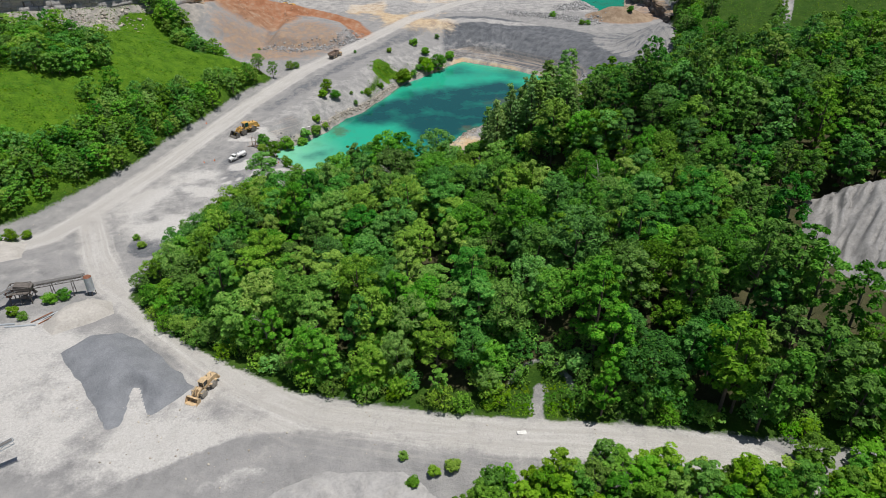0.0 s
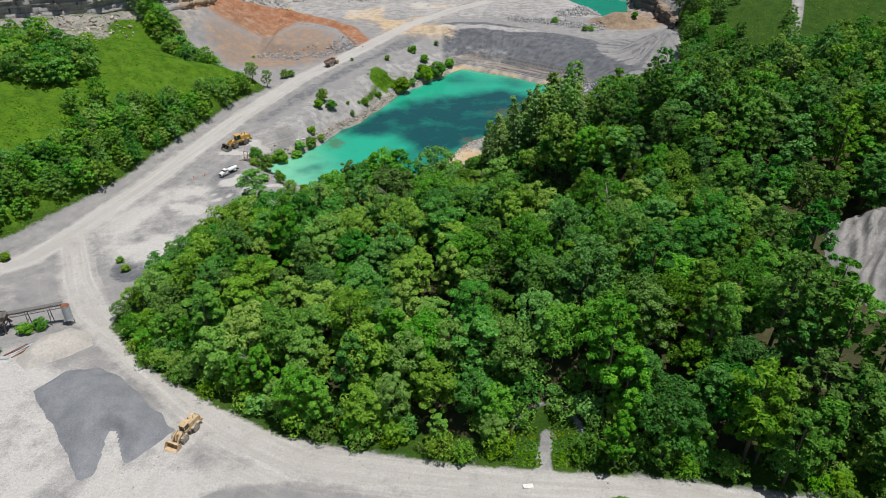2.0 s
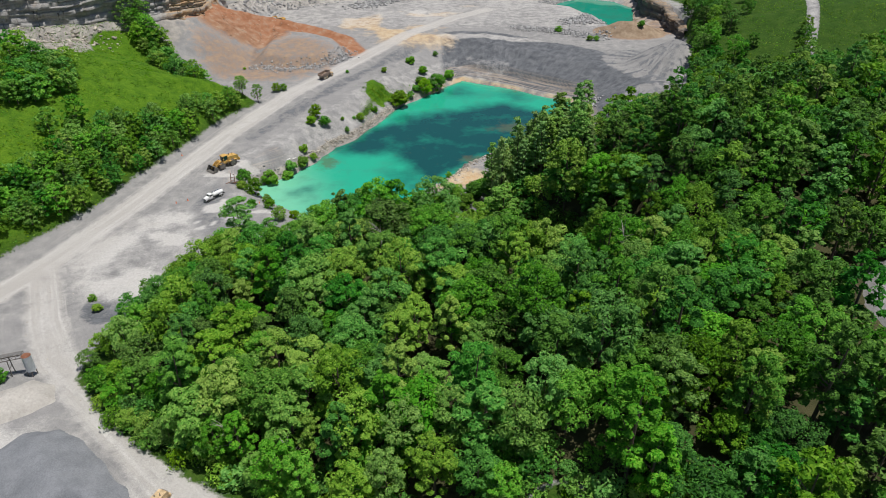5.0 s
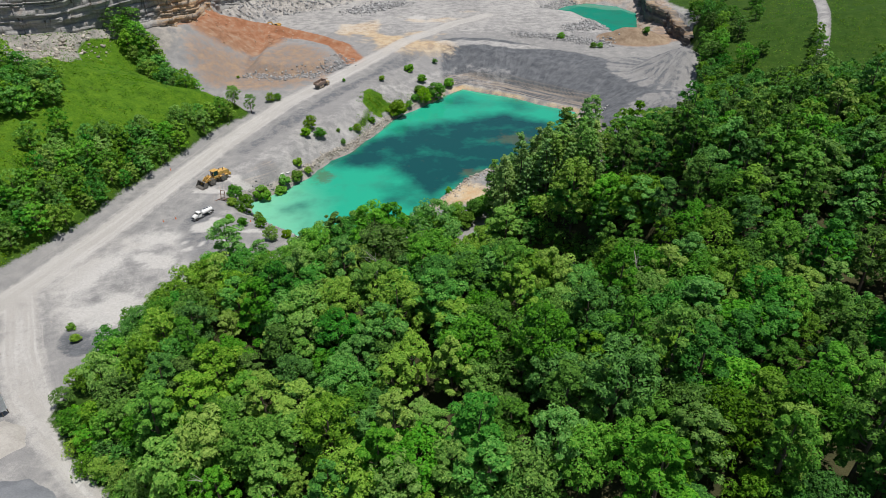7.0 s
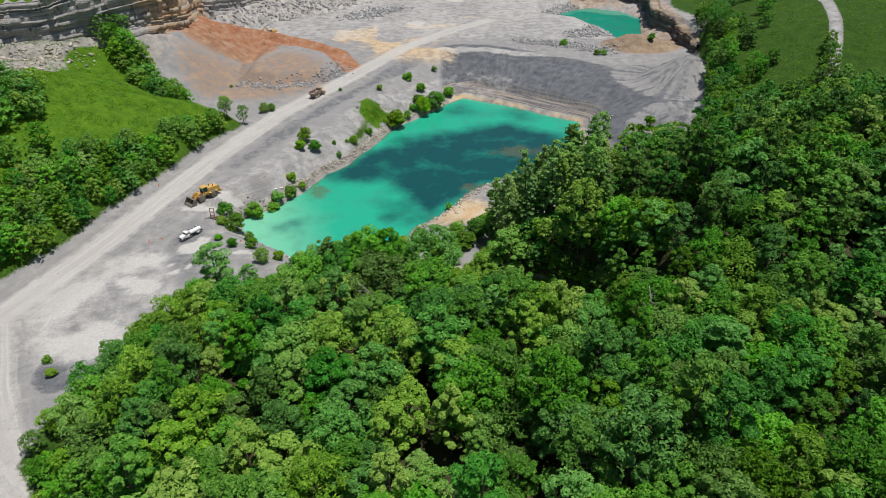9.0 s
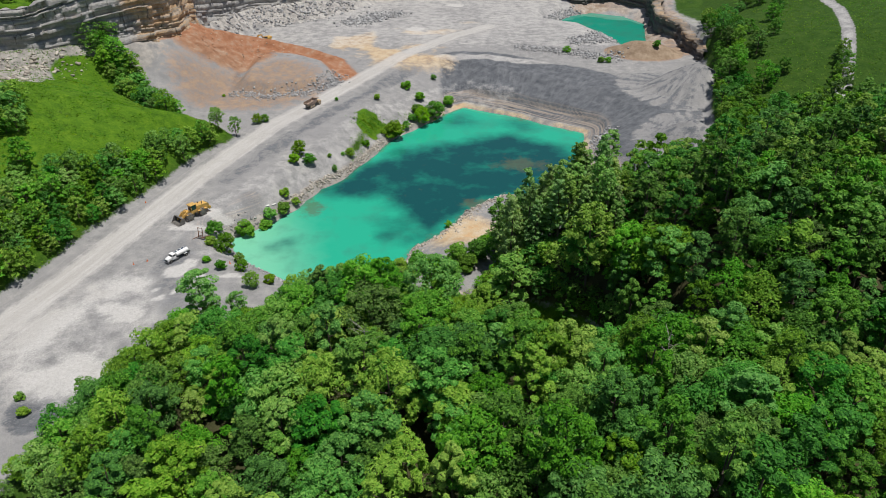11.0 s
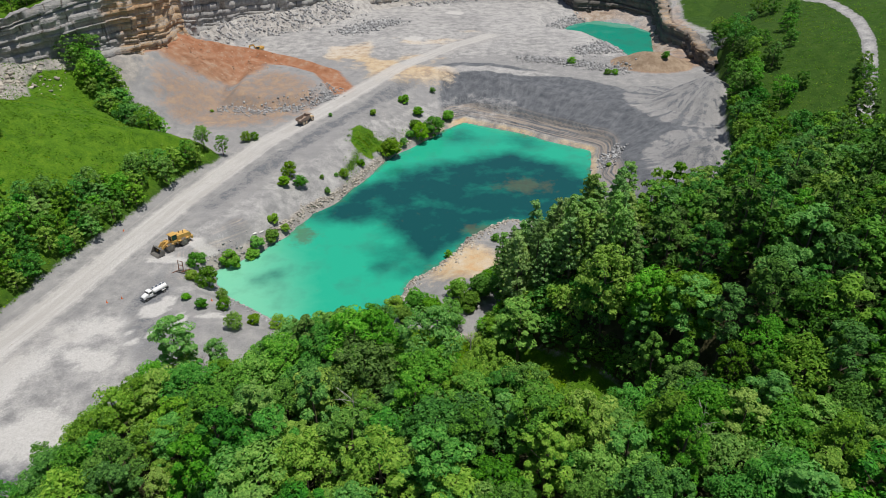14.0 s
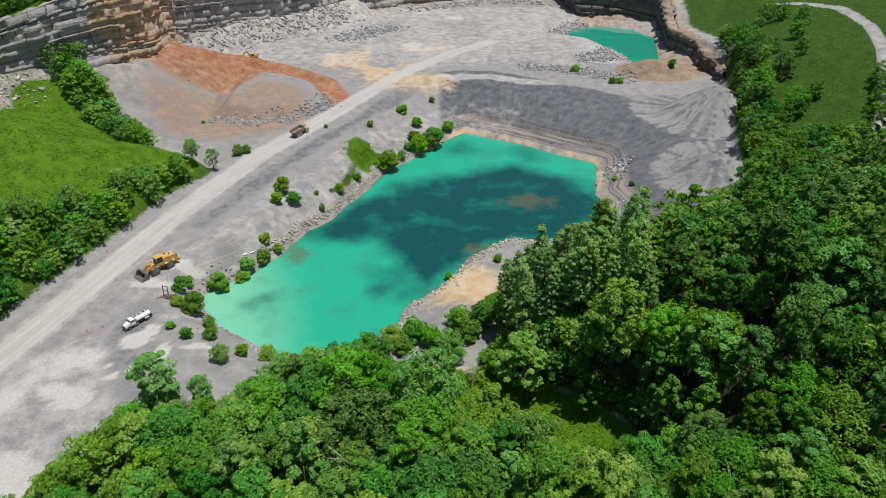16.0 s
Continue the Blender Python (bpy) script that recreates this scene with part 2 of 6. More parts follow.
GROUND = make_ground_mat()
CLIFF = make_cliff_mat()
LEAF = leaf_mat("broad_leaves", (0.036, 0.128, 0.018), (0.108, 0.292, 0.036), (0.255, 0.455, 0.075), 0.26)
# LEAF about a quarter darker: ridge and right hillside shade put into colour
LEAF_SHADE = leaf_mat("shade_toned_leaves", (0.027, 0.094, 0.014), (0.080, 0.230, 0.028), (0.19, 0.38, 0.056), 0.26)
PINE = leaf_mat("pine_needles", (0.095, 0.21, 0.055), (0.205, 0.375, 0.10), (0.35, 0.51, 0.15), 0.24)
BUSH = leaf_mat("shrub_leaves", (0.060, 0.16, 0.016), (0.14, 0.32, 0.032), (0.26, 0.48, 0.06))
BARK = plain_mat("bark", (0.13, 0.10, 0.075), 0.9, vary=0.4, scale=3)
LAKE_W = make_water("lake_water", (0.020, 0.355, 0.225))
POND_W = make_water("pond_water", (0.010, 0.26, 0.18))
ROCK = plain_mat("broken_rock", (0.40, 0.385, 0.36), 0.9, vary=0.45, scale=0.8, bumpd=0.1)

# ================= the lie of the land =================
LAKE = [(12, 428), (-20, 387), (-32, 360), (-41, 339), (-50, 329), (-56, 313), (-64, 300), (-76, 288), (-74, 279), (-64, 269), (-52, 261),
        (-41, 256), (-30, 255), (-21, 263), (-13, 272), (-11, 281), (2, 295), (10, 310), (26, 325), (38, 321), (49, 327), (69, 347), (65, 360), (70, 390),
        (46, 408), (28, 419)]
POND = [(80, 581), (97, 605), (116, 617), (138, 605), (148, 582), (134, 520), (120, 510), (115, 539), (106, 566)]
HILL = [(-91, 162), (-75, 144), (-52, 129), (-36, 119), (-18, 113), (2, 108), (27, 104.5), (50, 101.5), (78, 97), (140, 92), (300, 80), (420, 200), (300, 300),
        (150, 345), (116, 340), (88, 302), (66, 288), (52, 280), (40, 274), (24, 270), (12, 248), (6, 232), (-10, 240), (-16, 252), (-34, 248), (-44, 240), (-54, 228),
        (-66, 232), (-77, 221), (-86, 203), (-92, 184)]
LEFT = [(-900, 140), (-175, 186), (-146, 212), (-126, 252), (-119, 281), (-110, 308), (-101, 337), (-89, 357), (-100, 368), (-119, 377), (-137, 392), (-150, 408), (-166, 420), (-900, 560)]
RIGHT = [(118, 350), (129, 390), (143, 428), (152, 480), (158, 520), (190, 600), (260, 900), (900, 900), (900, 60), (300, 80)]
PAD = [(-108, 474), (-82, 472), (-63, 458), (-52, 436), (-62, 420), (-88, 412), (-108, 420)]
CLIFF_LINE = [(-420, 300), (-260, 352), (-190, 394), (-165, 412), (-149, 424), (-141, 445), (-141, 466), (-147, 500), (-146, 530), (-128, 556),
              (-95, 580), (-62, 632), (-25, 660), (40, 686), (98, 690)]
CLIFF_FOOT = [48, 45, 41, 39, 38, 36, 35, 25, 19, 17, 15, 15, 15, 15, 15]
CLIFF_RISE = [17, 17, 18, 28, 32, 34, 36, 40, 42, 42, 42, 40, 40, 40, 40]
EAST_LINE = [(98, 690), (100, 622), (118, 628), (136, 624), (155, 606), (153, 580), (146, 548), (150, 515), (149, 485), (150, 462)]
EAST_FOOT = [15, 8, 8, 8, 8, 8, 8, 12, 14, 16]
EAST_RISE = [40, 34, 30, 27, 24, 18, 15, 13, 10, 4]
HAUL = [(-175, 178), (-150, 188), (-135, 200), (-126, 222), (-117, 248), (-108, 280), (-96, 321), (-78, 371), (-49, 425), (-24, 474), (7, 518), (32, 545)]
FRONT = [(-126, 212), (-113, 188), (-101, 170), (-76, 146), (-49, 122), (-29, 110), (-10, 105), (13, 100.5), (40, 97.5), (60, 93.5), (72, 86), (82, 72), (90, 50)]
BERM = [(1, 474), (25, 473), (52, 464), (82, 463), (108, 452), (143, 441)]
FAR_ROAD = [(133, 290), (146, 314), (160, 338), (174, 360), (186, 381), (197, 404), (210, 436), (219, 462), (224, 488), (226, 508), (222, 526), (210, 548)]
LANE = [(-8, 239), (3, 235), (12, 231), (21, 224), (29, 217), (35, 212)]
RIDGE = [(52, 196), (62, 186), (92, 187), (120, 194), (200, 190), (250, 230), (200, 285), (150, 284), (108, 276), (76, 270), (60, 256), (54, 230)]
CRAG = [(-300, 300), (-215, 322), (-186, 338), (-174, 348), (-170, 364), (-178, 390), (-190, 406), (-300, 350)]
TRACK = [(19.5, 104), (20.5, 108), (21.5, 112)]


def shore_dist(X, Y):
    """Distance from the lake's ragged shore, positive on land."""
    return -depth_in(X, Y, LAKE) + 3.2 * (fbm(X, Y, 11, 3, 61) - 0.5)


def height(X, Y):
    X, Y = np.asarray(X, float), np.asarray(Y, float)
    base = np.interp(Y, [0, 60, 100, 130, 170, 200, 260, 330, 430, 480, 5000], [10, 12, 13.5, 12.5, 9, 7, 8, 10, 13, 15, 15])
    z = base + 6.5 * sstep(X, -70, 45) * sstep(-Y, -140, -112)
    z = z - 9 * sstep(-Y, -98, -60) * sstep(X, -60, -10)
    z = z + 0.6 * (fbm(X, Y, 30, 4, 2) - 0.5)
    # wooded hill
    d = depth_in(X, Y, HILL)
    top = 13.5 + 18.5 * sstep(X, -75, 60) + 7 * sstep(X, 85, 200) + 2.0 * (fbm(X, Y, 40, 3, 3) - 0.5)
    lane = line_dist(X, Y, LANE)
    top = np.minimum(top, 10.5 + 0.06 * np.maximum(X, 0) + 0.42 * np.maximum(lane - 4, 0) + 12 * sstep(Y - 238 + 0.6 * X, -2, 14) * sstep(lane, 5, 14))
    z = z + (np.maximum(top, z) - z) * sstep(d, 0, 28)
    # high ridge behind the lane
    z = z + np.maximum(41 + 3 * (fbm(X, Y, 30, 3, 15) - 0.5) - z, 0) * sstep(depth_in(X, Y, RIDGE), -6, 16)
    # left hillside
    d = depth_in(X, Y, LEFT)
    up = 30 * (1 - np.exp(-np.maximum(d, 0) * 0.75 / 30)) * 1.12 + 0.03 * np.maximum(d, 0)
    z = z + np.where(d > 0, up * (0.9 + 0.2 * fbm(X, Y, 45, 3, 6)) + 3.6 * (fbm(X, Y, 9, 3, 8) - 0.5) * sstep(d, 0, 6), 0)
    # right hillside
    d = depth_in(X, Y, RIGHT)
    top = 29 + 0.22 * np.clip(d, 0, 90) + 3 * (fbm(X, Y, 50, 3, 7) - 0.5)
    z = z + (np.maximum(top, z) - z) * sstep(d, -1, 9)
    # red scree below the cliff and the working pad
    r = np.hypot(X + 140, Y - 463)
    z = np.maximum(z, 37 - 0.62 * r + 2.5 * (fbm(X, Y, 9, 3, 4) - 0.5))
    r = line_dist(X, Y, [(-147, 505), (-128, 552), (-95, 576), (-62, 626)])
    z = np.maximum(z, 26 - 0.75 * r + 3 * (fbm(X, Y, 8, 3, 14) - 0.5))
    r = line_dist(X, Y, [(-260, 352), (-190, 394), (-165, 412), (-149, 424), (-141, 445), (-141, 466)])
    shelf = np.interp(X, [-260, -190, -165, -141], [45, 41, 39, 35])
    z = np.maximum(z, shelf - 0.7 * np.maximum(r - 5, 0) + 2.2 * (fbm(X, Y, 7, 3, 44) - 0.5))
    r = line_dist(X, Y, [(-132, 466), (-108, 482), (-82, 478), (-60, 464)])
    z = np.maximum(z, np.interp(X, [-132, -108, -82, -60], [33, 24, 20, 18]) - 0.55 * r + 1.6 * (fbm(X, Y, 6, 3, 46) - 0.5))
    d = depth_in(X, Y, PAD)
    z = z + 4.5 * sstep(d, -1, 7) + 0.8 * sstep(d, -2, 4) * (fbm(X, Y, 6, 3, 9) - 0.5)
    # brown mound, gravel cone, heaps
    r = np.hypot((X - 120) / 26, (Y - 480) / 20)
    z = z + 8 * (1 - sstep(r, 0, 1)) * (0.8 + 0.4 * fbm(X, Y, 10, 3, 5))
    # lake and pond basins
    d = shore_dist(X, Y)
    west = sstep(-(X - (Y - 350) * 0.55), -20, 25)
    slope = np.interp(Y, [250, 290, 320, 390, 420, 440], [0.55, 1.0, 0.75, 0.62, 0.40, 0.30])
    spit = np.exp(-((X - 20) / 17) ** 2 - ((Y - 300) / 22) ** 2)
    slope = slope * west + np.interp(Y, [250, 290, 330, 400, 440], [0.45, 0.35, 0.22, 0.27, 0.30]) * (1 - west)
    ledge = 0.9 * sstep(d, 0.3, 2.0) + 0.25 * (fbm(X, Y, 5, 3, 11) - 0.5)
    ledge = ledge + 2.6 * sstep(d + 2.5 * fbm(X, Y, 25, 2, 12), 12, 13.5) * sstep(Y, 380, 400) * sstep(X, 5, 25)
    bank = ledge + slope * np.maximum(d, 0)
    flat = 1.6 + 1.0 * (fbm(X, Y, 6, 3, 13) - 0.5) + 0.75 * np.maximum(d - 17, 0)
    bank = np.where(spit > 0.25, np.minimum(bank, flat), bank)
    z = np.where(d > 0, np.minimum(z, bank), np.maximum(-4, -0.35 + 0.35 * d))
    ang = np.arctan2(X - 20, Y - 350)
    rill = sstep(d, 14, 20) * (1 - sstep(d, 50, 62)) * np.maximum(sstep(Y + 0.3 * X, 440, 455), sstep(X, 72, 84))
    z = z + rill * (0.8 * (vnoise(ang * 30, d / 22, 1, 31) - 0.5) + 0.5 * (vnoise(ang * 80, d / 12, 1, 33) - 0.5) + 1.4 * (fbm(X, Y, 14, 3, 37) - 0.5))
    wr = sstep(d, 4, 9) * (1 - sstep(d, 19, 25)) * west * sstep(Y, 335, 360)
    z = z + wr * 0.9 * (vnoise(Y * 0.85 + X * 0.5, d / 14, 1.6, 35) - 0.5)
    r = np.hypot(X - 134, Y - 426) + 1.5 * (vnoise(np.arctan2(X - 134, Y - 426) * 14, np.hypot(X - 134, Y - 426) / 20, 1, 62) - 0.5)
    z = np.maximum(z, np.where((r < 45) & (Y < 444), 25 - 0.46 * r - 0.8 * np.maximum(Y - 430, 0), -99))
    # gravel heap on the bank below the right hillside
    r = np.hypot((X - 113) / 24, (Y - 362) / 24)
    z = np.maximum(z, np.where(r < 1.2, 18.5 - 0.6 * 24 * r + 0.9 * (vnoise(np.arctan2(X - 113, Y - 362) * 12, r, 1, 64) - 0.5), -99))
    d = -depth_in(X, Y, POND)
    z = np.where(d > 0, np.minimum(z, np.maximum(8.4 + 0.45 * d, 8.4)), 8 - 0.3 + 0.3 * d)
    return z


def cliff_top(X, Y):
    """Height of the ground behind the rock walls; very low in front of them."""
    back = [(-900, 200)] + CLIFF_LINE + [(98, 1500), (-900, 1500)]
    d = depth_in(X, Y, back)
    foot = np.interp(X, [p[0] for p in CLIFF_LINE[:5]] + [-130, -90, 100], CLIFF_FOOT[:5] + [30, 15, 15])
    top = foot + np.interp(X, [-190, -172, -160, -141], [17, 25, 29, 30]) + np.clip(d, 0, 400) * 0.12
    east = EAST_LINE + [(190, 470), (200, 600), (260, 1500), (98, 1500)]
    d2 = depth_in(X, Y, east)
    t2 = np.interp(Y, [440, 500, 560, 600, 630, 690], [24, 25, 21, 31, 38, 52]) + np.clip(d2, 0, 300) * 0.12
    return np.where(d > 5, top, np.where(d2 > 4.5, t2, -99))


def land(X, Y):
    return np.maximum(height(X, Y), cliff_top(X, Y))


def land_at(x, y):
    return float(land(np.array([x]), np.array([y]))[0])


def spread(lo, hi, step, far):
    core = list(np.arange(lo, hi + 0.01, step))
    a, s = [], step
    while (lo if not a else a[-1]) > -far:
        s *= 1.35
        a.append((a[-1] if a else lo) - s)
    c, s = [], step
    while (hi if not c else c[-1]) < far:
        s *= 1.35
        c.append((c[-1] if c else hi) + s)
    return np.array(a[::-1] + core + c)


def build_ground():
    xs, ys = spread(-270, 260, 1.5, 4000), spread(50, 690, 1.5, 4200)
    X, Y = np.meshgrid(xs, ys)
    Z = land(X, Y)
    ny, nx = X.shape
    i = np.arange(ny * nx).reshape(ny, nx)
    quads = np.stack([i[:-1, :-1], i[:-1, 1:], i[1:, 1:], i[1:, :-1]], -1).reshape(-1, 4)
    dl = shore_dist(X, Y)
    hill, left, right = depth_in(X, Y, HILL), depth_in(X, Y, LEFT), depth_in(X, Y, RIGHT)
    haul, front, berm = line_dist(X, Y, HAUL), line_dist(X, Y, FRONT), line_dist(X, Y, BERM)
    far_road, lane, track = line_dist(X, Y, FAR_ROAD), line_dist(X, Y, LANE), line_dist(X, Y, TRACK)
    top = cliff_top(X, Y) > -50
    n = fbm(X, Y, 18, 4, 21)
    grass = np.maximum(sstep(left, -1, 4), sstep(right, -1, 4))
    grass = np.maximum(grass, np.maximum(sstep(-lane, -10, -6) * 0.95, sstep(-track, -9, -5) * 0.9 * sstep(hill, -2, 0.5)))
    grass = np.maximum(grass, 0.95 * sstep(-np.hypot((X + 34) / 6.5, (Y - 384) / 11) - 0.6 * (fbm(X, Y, 6, 3, 57) - 0.5), -1.15, -0.8))
    grass = np.maximum(grass, 0.75 * np.exp(-((line_dist(X, Y, [(-40, 352), (-34, 378), (-14, 405)])) / 3.0) ** 2) * sstep(n, 0.4, 0.6))
    grass = np.maximum(grass, sstep(hill, -2.5, 0.5) * (1 - sstep(hill, 5, 9)) * 0.75)
    grass = grass * (1 - sstep(-far_road, -3.6, -2.4)) * (1 - 0.9 * sstep(-track, -2.0, -0.8))
    grass = grass * (1 - sstep(-line_dist(X, Y, CLIFF_LINE[:5]) - 9 * (n - 0.5), -11, -5) * (X < -150))
    crag = sstep(depth_in(X, Y, CRAG) + 10 * (n - 0.5), -2, 3)
    grass = np.where(top, 0.8, grass * (1 - crag))
    # brighter grass for left slope, lane and bank; elsewhere the shade-toned one stays
    bright_grass = sstep(left, 0, 8) * (0.6 + 0.8 * fbm(X, Y, 40, 3, 41))
    bright_grass = np.maximum(bright_grass, np.maximum(sstep(-lane, -11, -6) * 0.9, sstep(-np.hypot(X + 34, Y - 384), -18, -14)))
    scar = sstep(-line_dist(X, Y, EAST_LINE[1:9]), -17, -9) * (0.55 + 0.9 * (n - 0.3))
    grass = np.where(Y > 430, grass * (1 - scar), grass)
    grass = np.where((Y > 700) | (np.abs(X) > 300) | (Y < 60 + 24 * (n - 0.5)), 0.9, grass)
    litter = sstep(hill, 1, 4) * (1 - sstep(-lane, -10, -6)) * (1 - sstep(-track, -9, -6))
    pale = np.maximum.reduce([sstep(-haul, -8, -2.5), sstep(-front, -8, -3) * 0.8, sstep(-berm, -7, -3) * 0.45 * (1 - 0.8 * sstep(X, 40, 80)),
                              sstep(-far_road, -3.2, -1.8) * 0.4, sstep(-track, -2.2, -0.6) * 0.35])
    pale = np.maximum(pale, 0.42 * sstep(Y, 478, 505) * (1 - sstep(Y, 640, 660)) * (0.6 + 0.8 * fbm(X, Y, 26, 4, 51)))
    bank = sstep(dl, 2, 4) * (1 - sstep(dl, 17, 23)) * sstep(-(X - (Y - 350) * 0.55), -10, 10) * sstep(Y, 255, 270)
    pale = np.maximum(pale, 0.34 * bank * (0.5 + fbm(X, Y, 9, 4, 53)))
    for cx, cy, rx, ry in ((-84, 255, 4.5, 3.6), (-81, 260, 2.4, 3.0), (-84, 241, 1.6, 1.4), (-81, 244, 1.3, 1.6), (-91, 233, 5, 4), (-97, 236, 3, 3), (-75, 250, 2.2, 5), (-95, 246, 3, 1.6), (-87, 245, 1.2, 1.0), (-66, 253, 6, 1.2), (-89, 282, 7, 2.2), (-84, 293, 8, 2), (11, 611, 7, 6), (-17, 538, 6, 7)):
        pale = np.maximum(pale, 0.85 * sstep(-np.hypot((X - cx) / rx, (Y - cy) / ry) - 0.5 * (fbm(X, Y, 5, 3, 55) - 0.5), -1.1, -0.85))
    yard = sstep(-np.hypot((X + 96) / 26, (Y - 225) / 30), -1.2, -0.6)
    yard = np.maximum(yard, sstep(-np.hypot((X + 60) / 45, (Y - 108) / 20), -1.2, -0.5) * 0.9)
    yard = np.maximum(yard, sstep(-np.hypot((X + 104) / 34, (Y - 124) / 34), -1.2, -0.5) * 0.8)
    pale = np.maximum(pale, yard * (0.35 + 0.65 * sstep(n, 0.38, 0.6)))
    red = sstep(-np.hypot((X + 128), (Y - 470) * 0.9), -46, -22)
    red = np.maximum(red, sstep(-line_dist(X, Y, [(-150, 436), (-132, 452), (-108, 478), (-84, 474), (-62, 462), (-52, 440)]), -13, -3) * 0.95)
    tan = sstep(-np.hypot((X + 100) / 48, (Y - 424) / 42), -1.2, -0.6) * (1 - 0.6 * red)
    red = np.maximum(red, 0.56 * tan)
    red = red * (1 - sstep(left, -4, 2))
    floor = sstep(-np.hypot((X + 20) / 60, (Y - 520) / 70), -1.3, -0.7)
    ochre = 0.62 * floor * sstep(fbm(X, Y, 30, 4, 23), 0.42, 0.62)
    ochre = np.maximum(ochre, sstep(-dl, -4.5, -1) * sstep(dl, -1, 0.5) * sstep(Y, 395, 408) * (0.25 + 0.9 * n))
    ochre = np.maximum(ochre, sstep(-dl, -6, -1) * sstep(dl, -1, 0.5) * sstep(X, 50, 60) * (0.2 + 0.9 * n))
    ochre = np.maximum(ochre, 1.0 * np.exp(-((X - 9) / 15) ** 2 - ((Y - 287) / 19) ** 2))
    ochre = np.maximum(ochre, 0.8 * np.exp(-((X - 0) / 9) ** 2 - ((Y - 240) / 7) ** 2))
    brown = sstep(-np.hypot((X - 121) / 25, (Y - 481) / 19), -1.05, -0.85)
    red = np.maximum(red, 0.8 * np.maximum(brown, scar * (Y > 430) * (X > 100)))
    dark = sstep(-dl, -62, -50) * sstep(dl, 1.5, 5) * np.maximum(sstep(Y + 0.4 * X, 416, 428) * sstep(X, -8, 8), sstep(X, 62, 74)) * (1 - sstep(-berm, -5, -2))
    ra, rb = np.hypot(X - 134, Y - 426), np.hypot(X - 113, Y - 362)
    fan = np.maximum(sstep(-ra, -46, -38) * (Y < 446), sstep(-rb, -30, -24)) * sstep(dl, 3, 8)
    streak = np.where(rb < 30, vnoise(np.arctan2(X - 113, Y - 362) * 16, rb / 26, 1, 67), vnoise(np.arctan2(X - 134, Y - 426) * 26, ra / 26, 1, 66))
    dark = dark * (1 - fan) + fan * (0.24 + 0.42 * streak)
    band = sstep(-line_dist(X, Y, [(-74, 78), (-62, 90), (-49, 97), (-43, 100), (-34, 100.5), (-24, 99.5), (-17, 97)]), -4.8, -3.4)
    pale = pale * (1 - band)
    dark = np.maximum(dark, 0.62 * sstep(-np.hypot((X + 98) / 9, (Y - 196) / 12), -1.1, -0.7))
    dark = np.maximum(dark, 0.55 * sstep(-line_dist(X, Y, [(-146, 510), (-128, 548), (-95, 572), (-62, 622)]), -24, -10))
    dark = np.maximum(dark, 0.52 * sstep(-line_dist(X, Y, [(-84, 318), (-66, 362), (-38, 414), (-14, 462)]) - 6 * (n - 0.5), -11, -1))
    dark = np.maximum(dark, 0.5 * sstep(-line_dist(X, Y, [(-78, 236), (-88, 252), (-84, 280), (-72, 305)]), -10, -3))
    dark = np.maximum(dark, 0.55 * sstep(-depth_in(X, Y, PAD), -8, 0) * sstep(depth_in(X, Y, PAD), -6, -1))
    rock = sstep(-dl, -5, -2) * sstep(dl, -1, 1) * 0.8
    rock = np.maximum(rock, sstep(-line_dist(X, Y, CLIFF_LINE[2:]), -30, -12) * 0.7 * (1 - red))
    rock = np.maximum(rock, crag * 0.85)
    keep = 1 - sstep(right, -3, 1)
    att = {"grass": grass, "litter": litter, "pale": pale, "red": red * np.maximum(keep, scar), "ochre": ochre, "dark": dark * keep * (1 - brown), "earth": np.maximum(np.maximum(brown, scar * (Y > 430)), 0.75 * tan), "rock": rock, "bright_grass": bright_grass,
           "off": np.minimum(np.minimum(haul, front), 40), "shore": np.clip(dl, -5, 80), "ang": np.abs(np.arctan2(X - 20, Y - 350)) * 20}
    me = np_mesh("ground", np.stack([X, Y, Z], -1).reshape(-1, 3), quads, attrs={k: v.ravel() for k, v in att.items()}, smooth=True)
    me.materials.append(GROUND)
    tagged(new("ground", me), "quarry ground of pale gravel, haul roads, scree and grassy slopes", "ground", kind="structure")


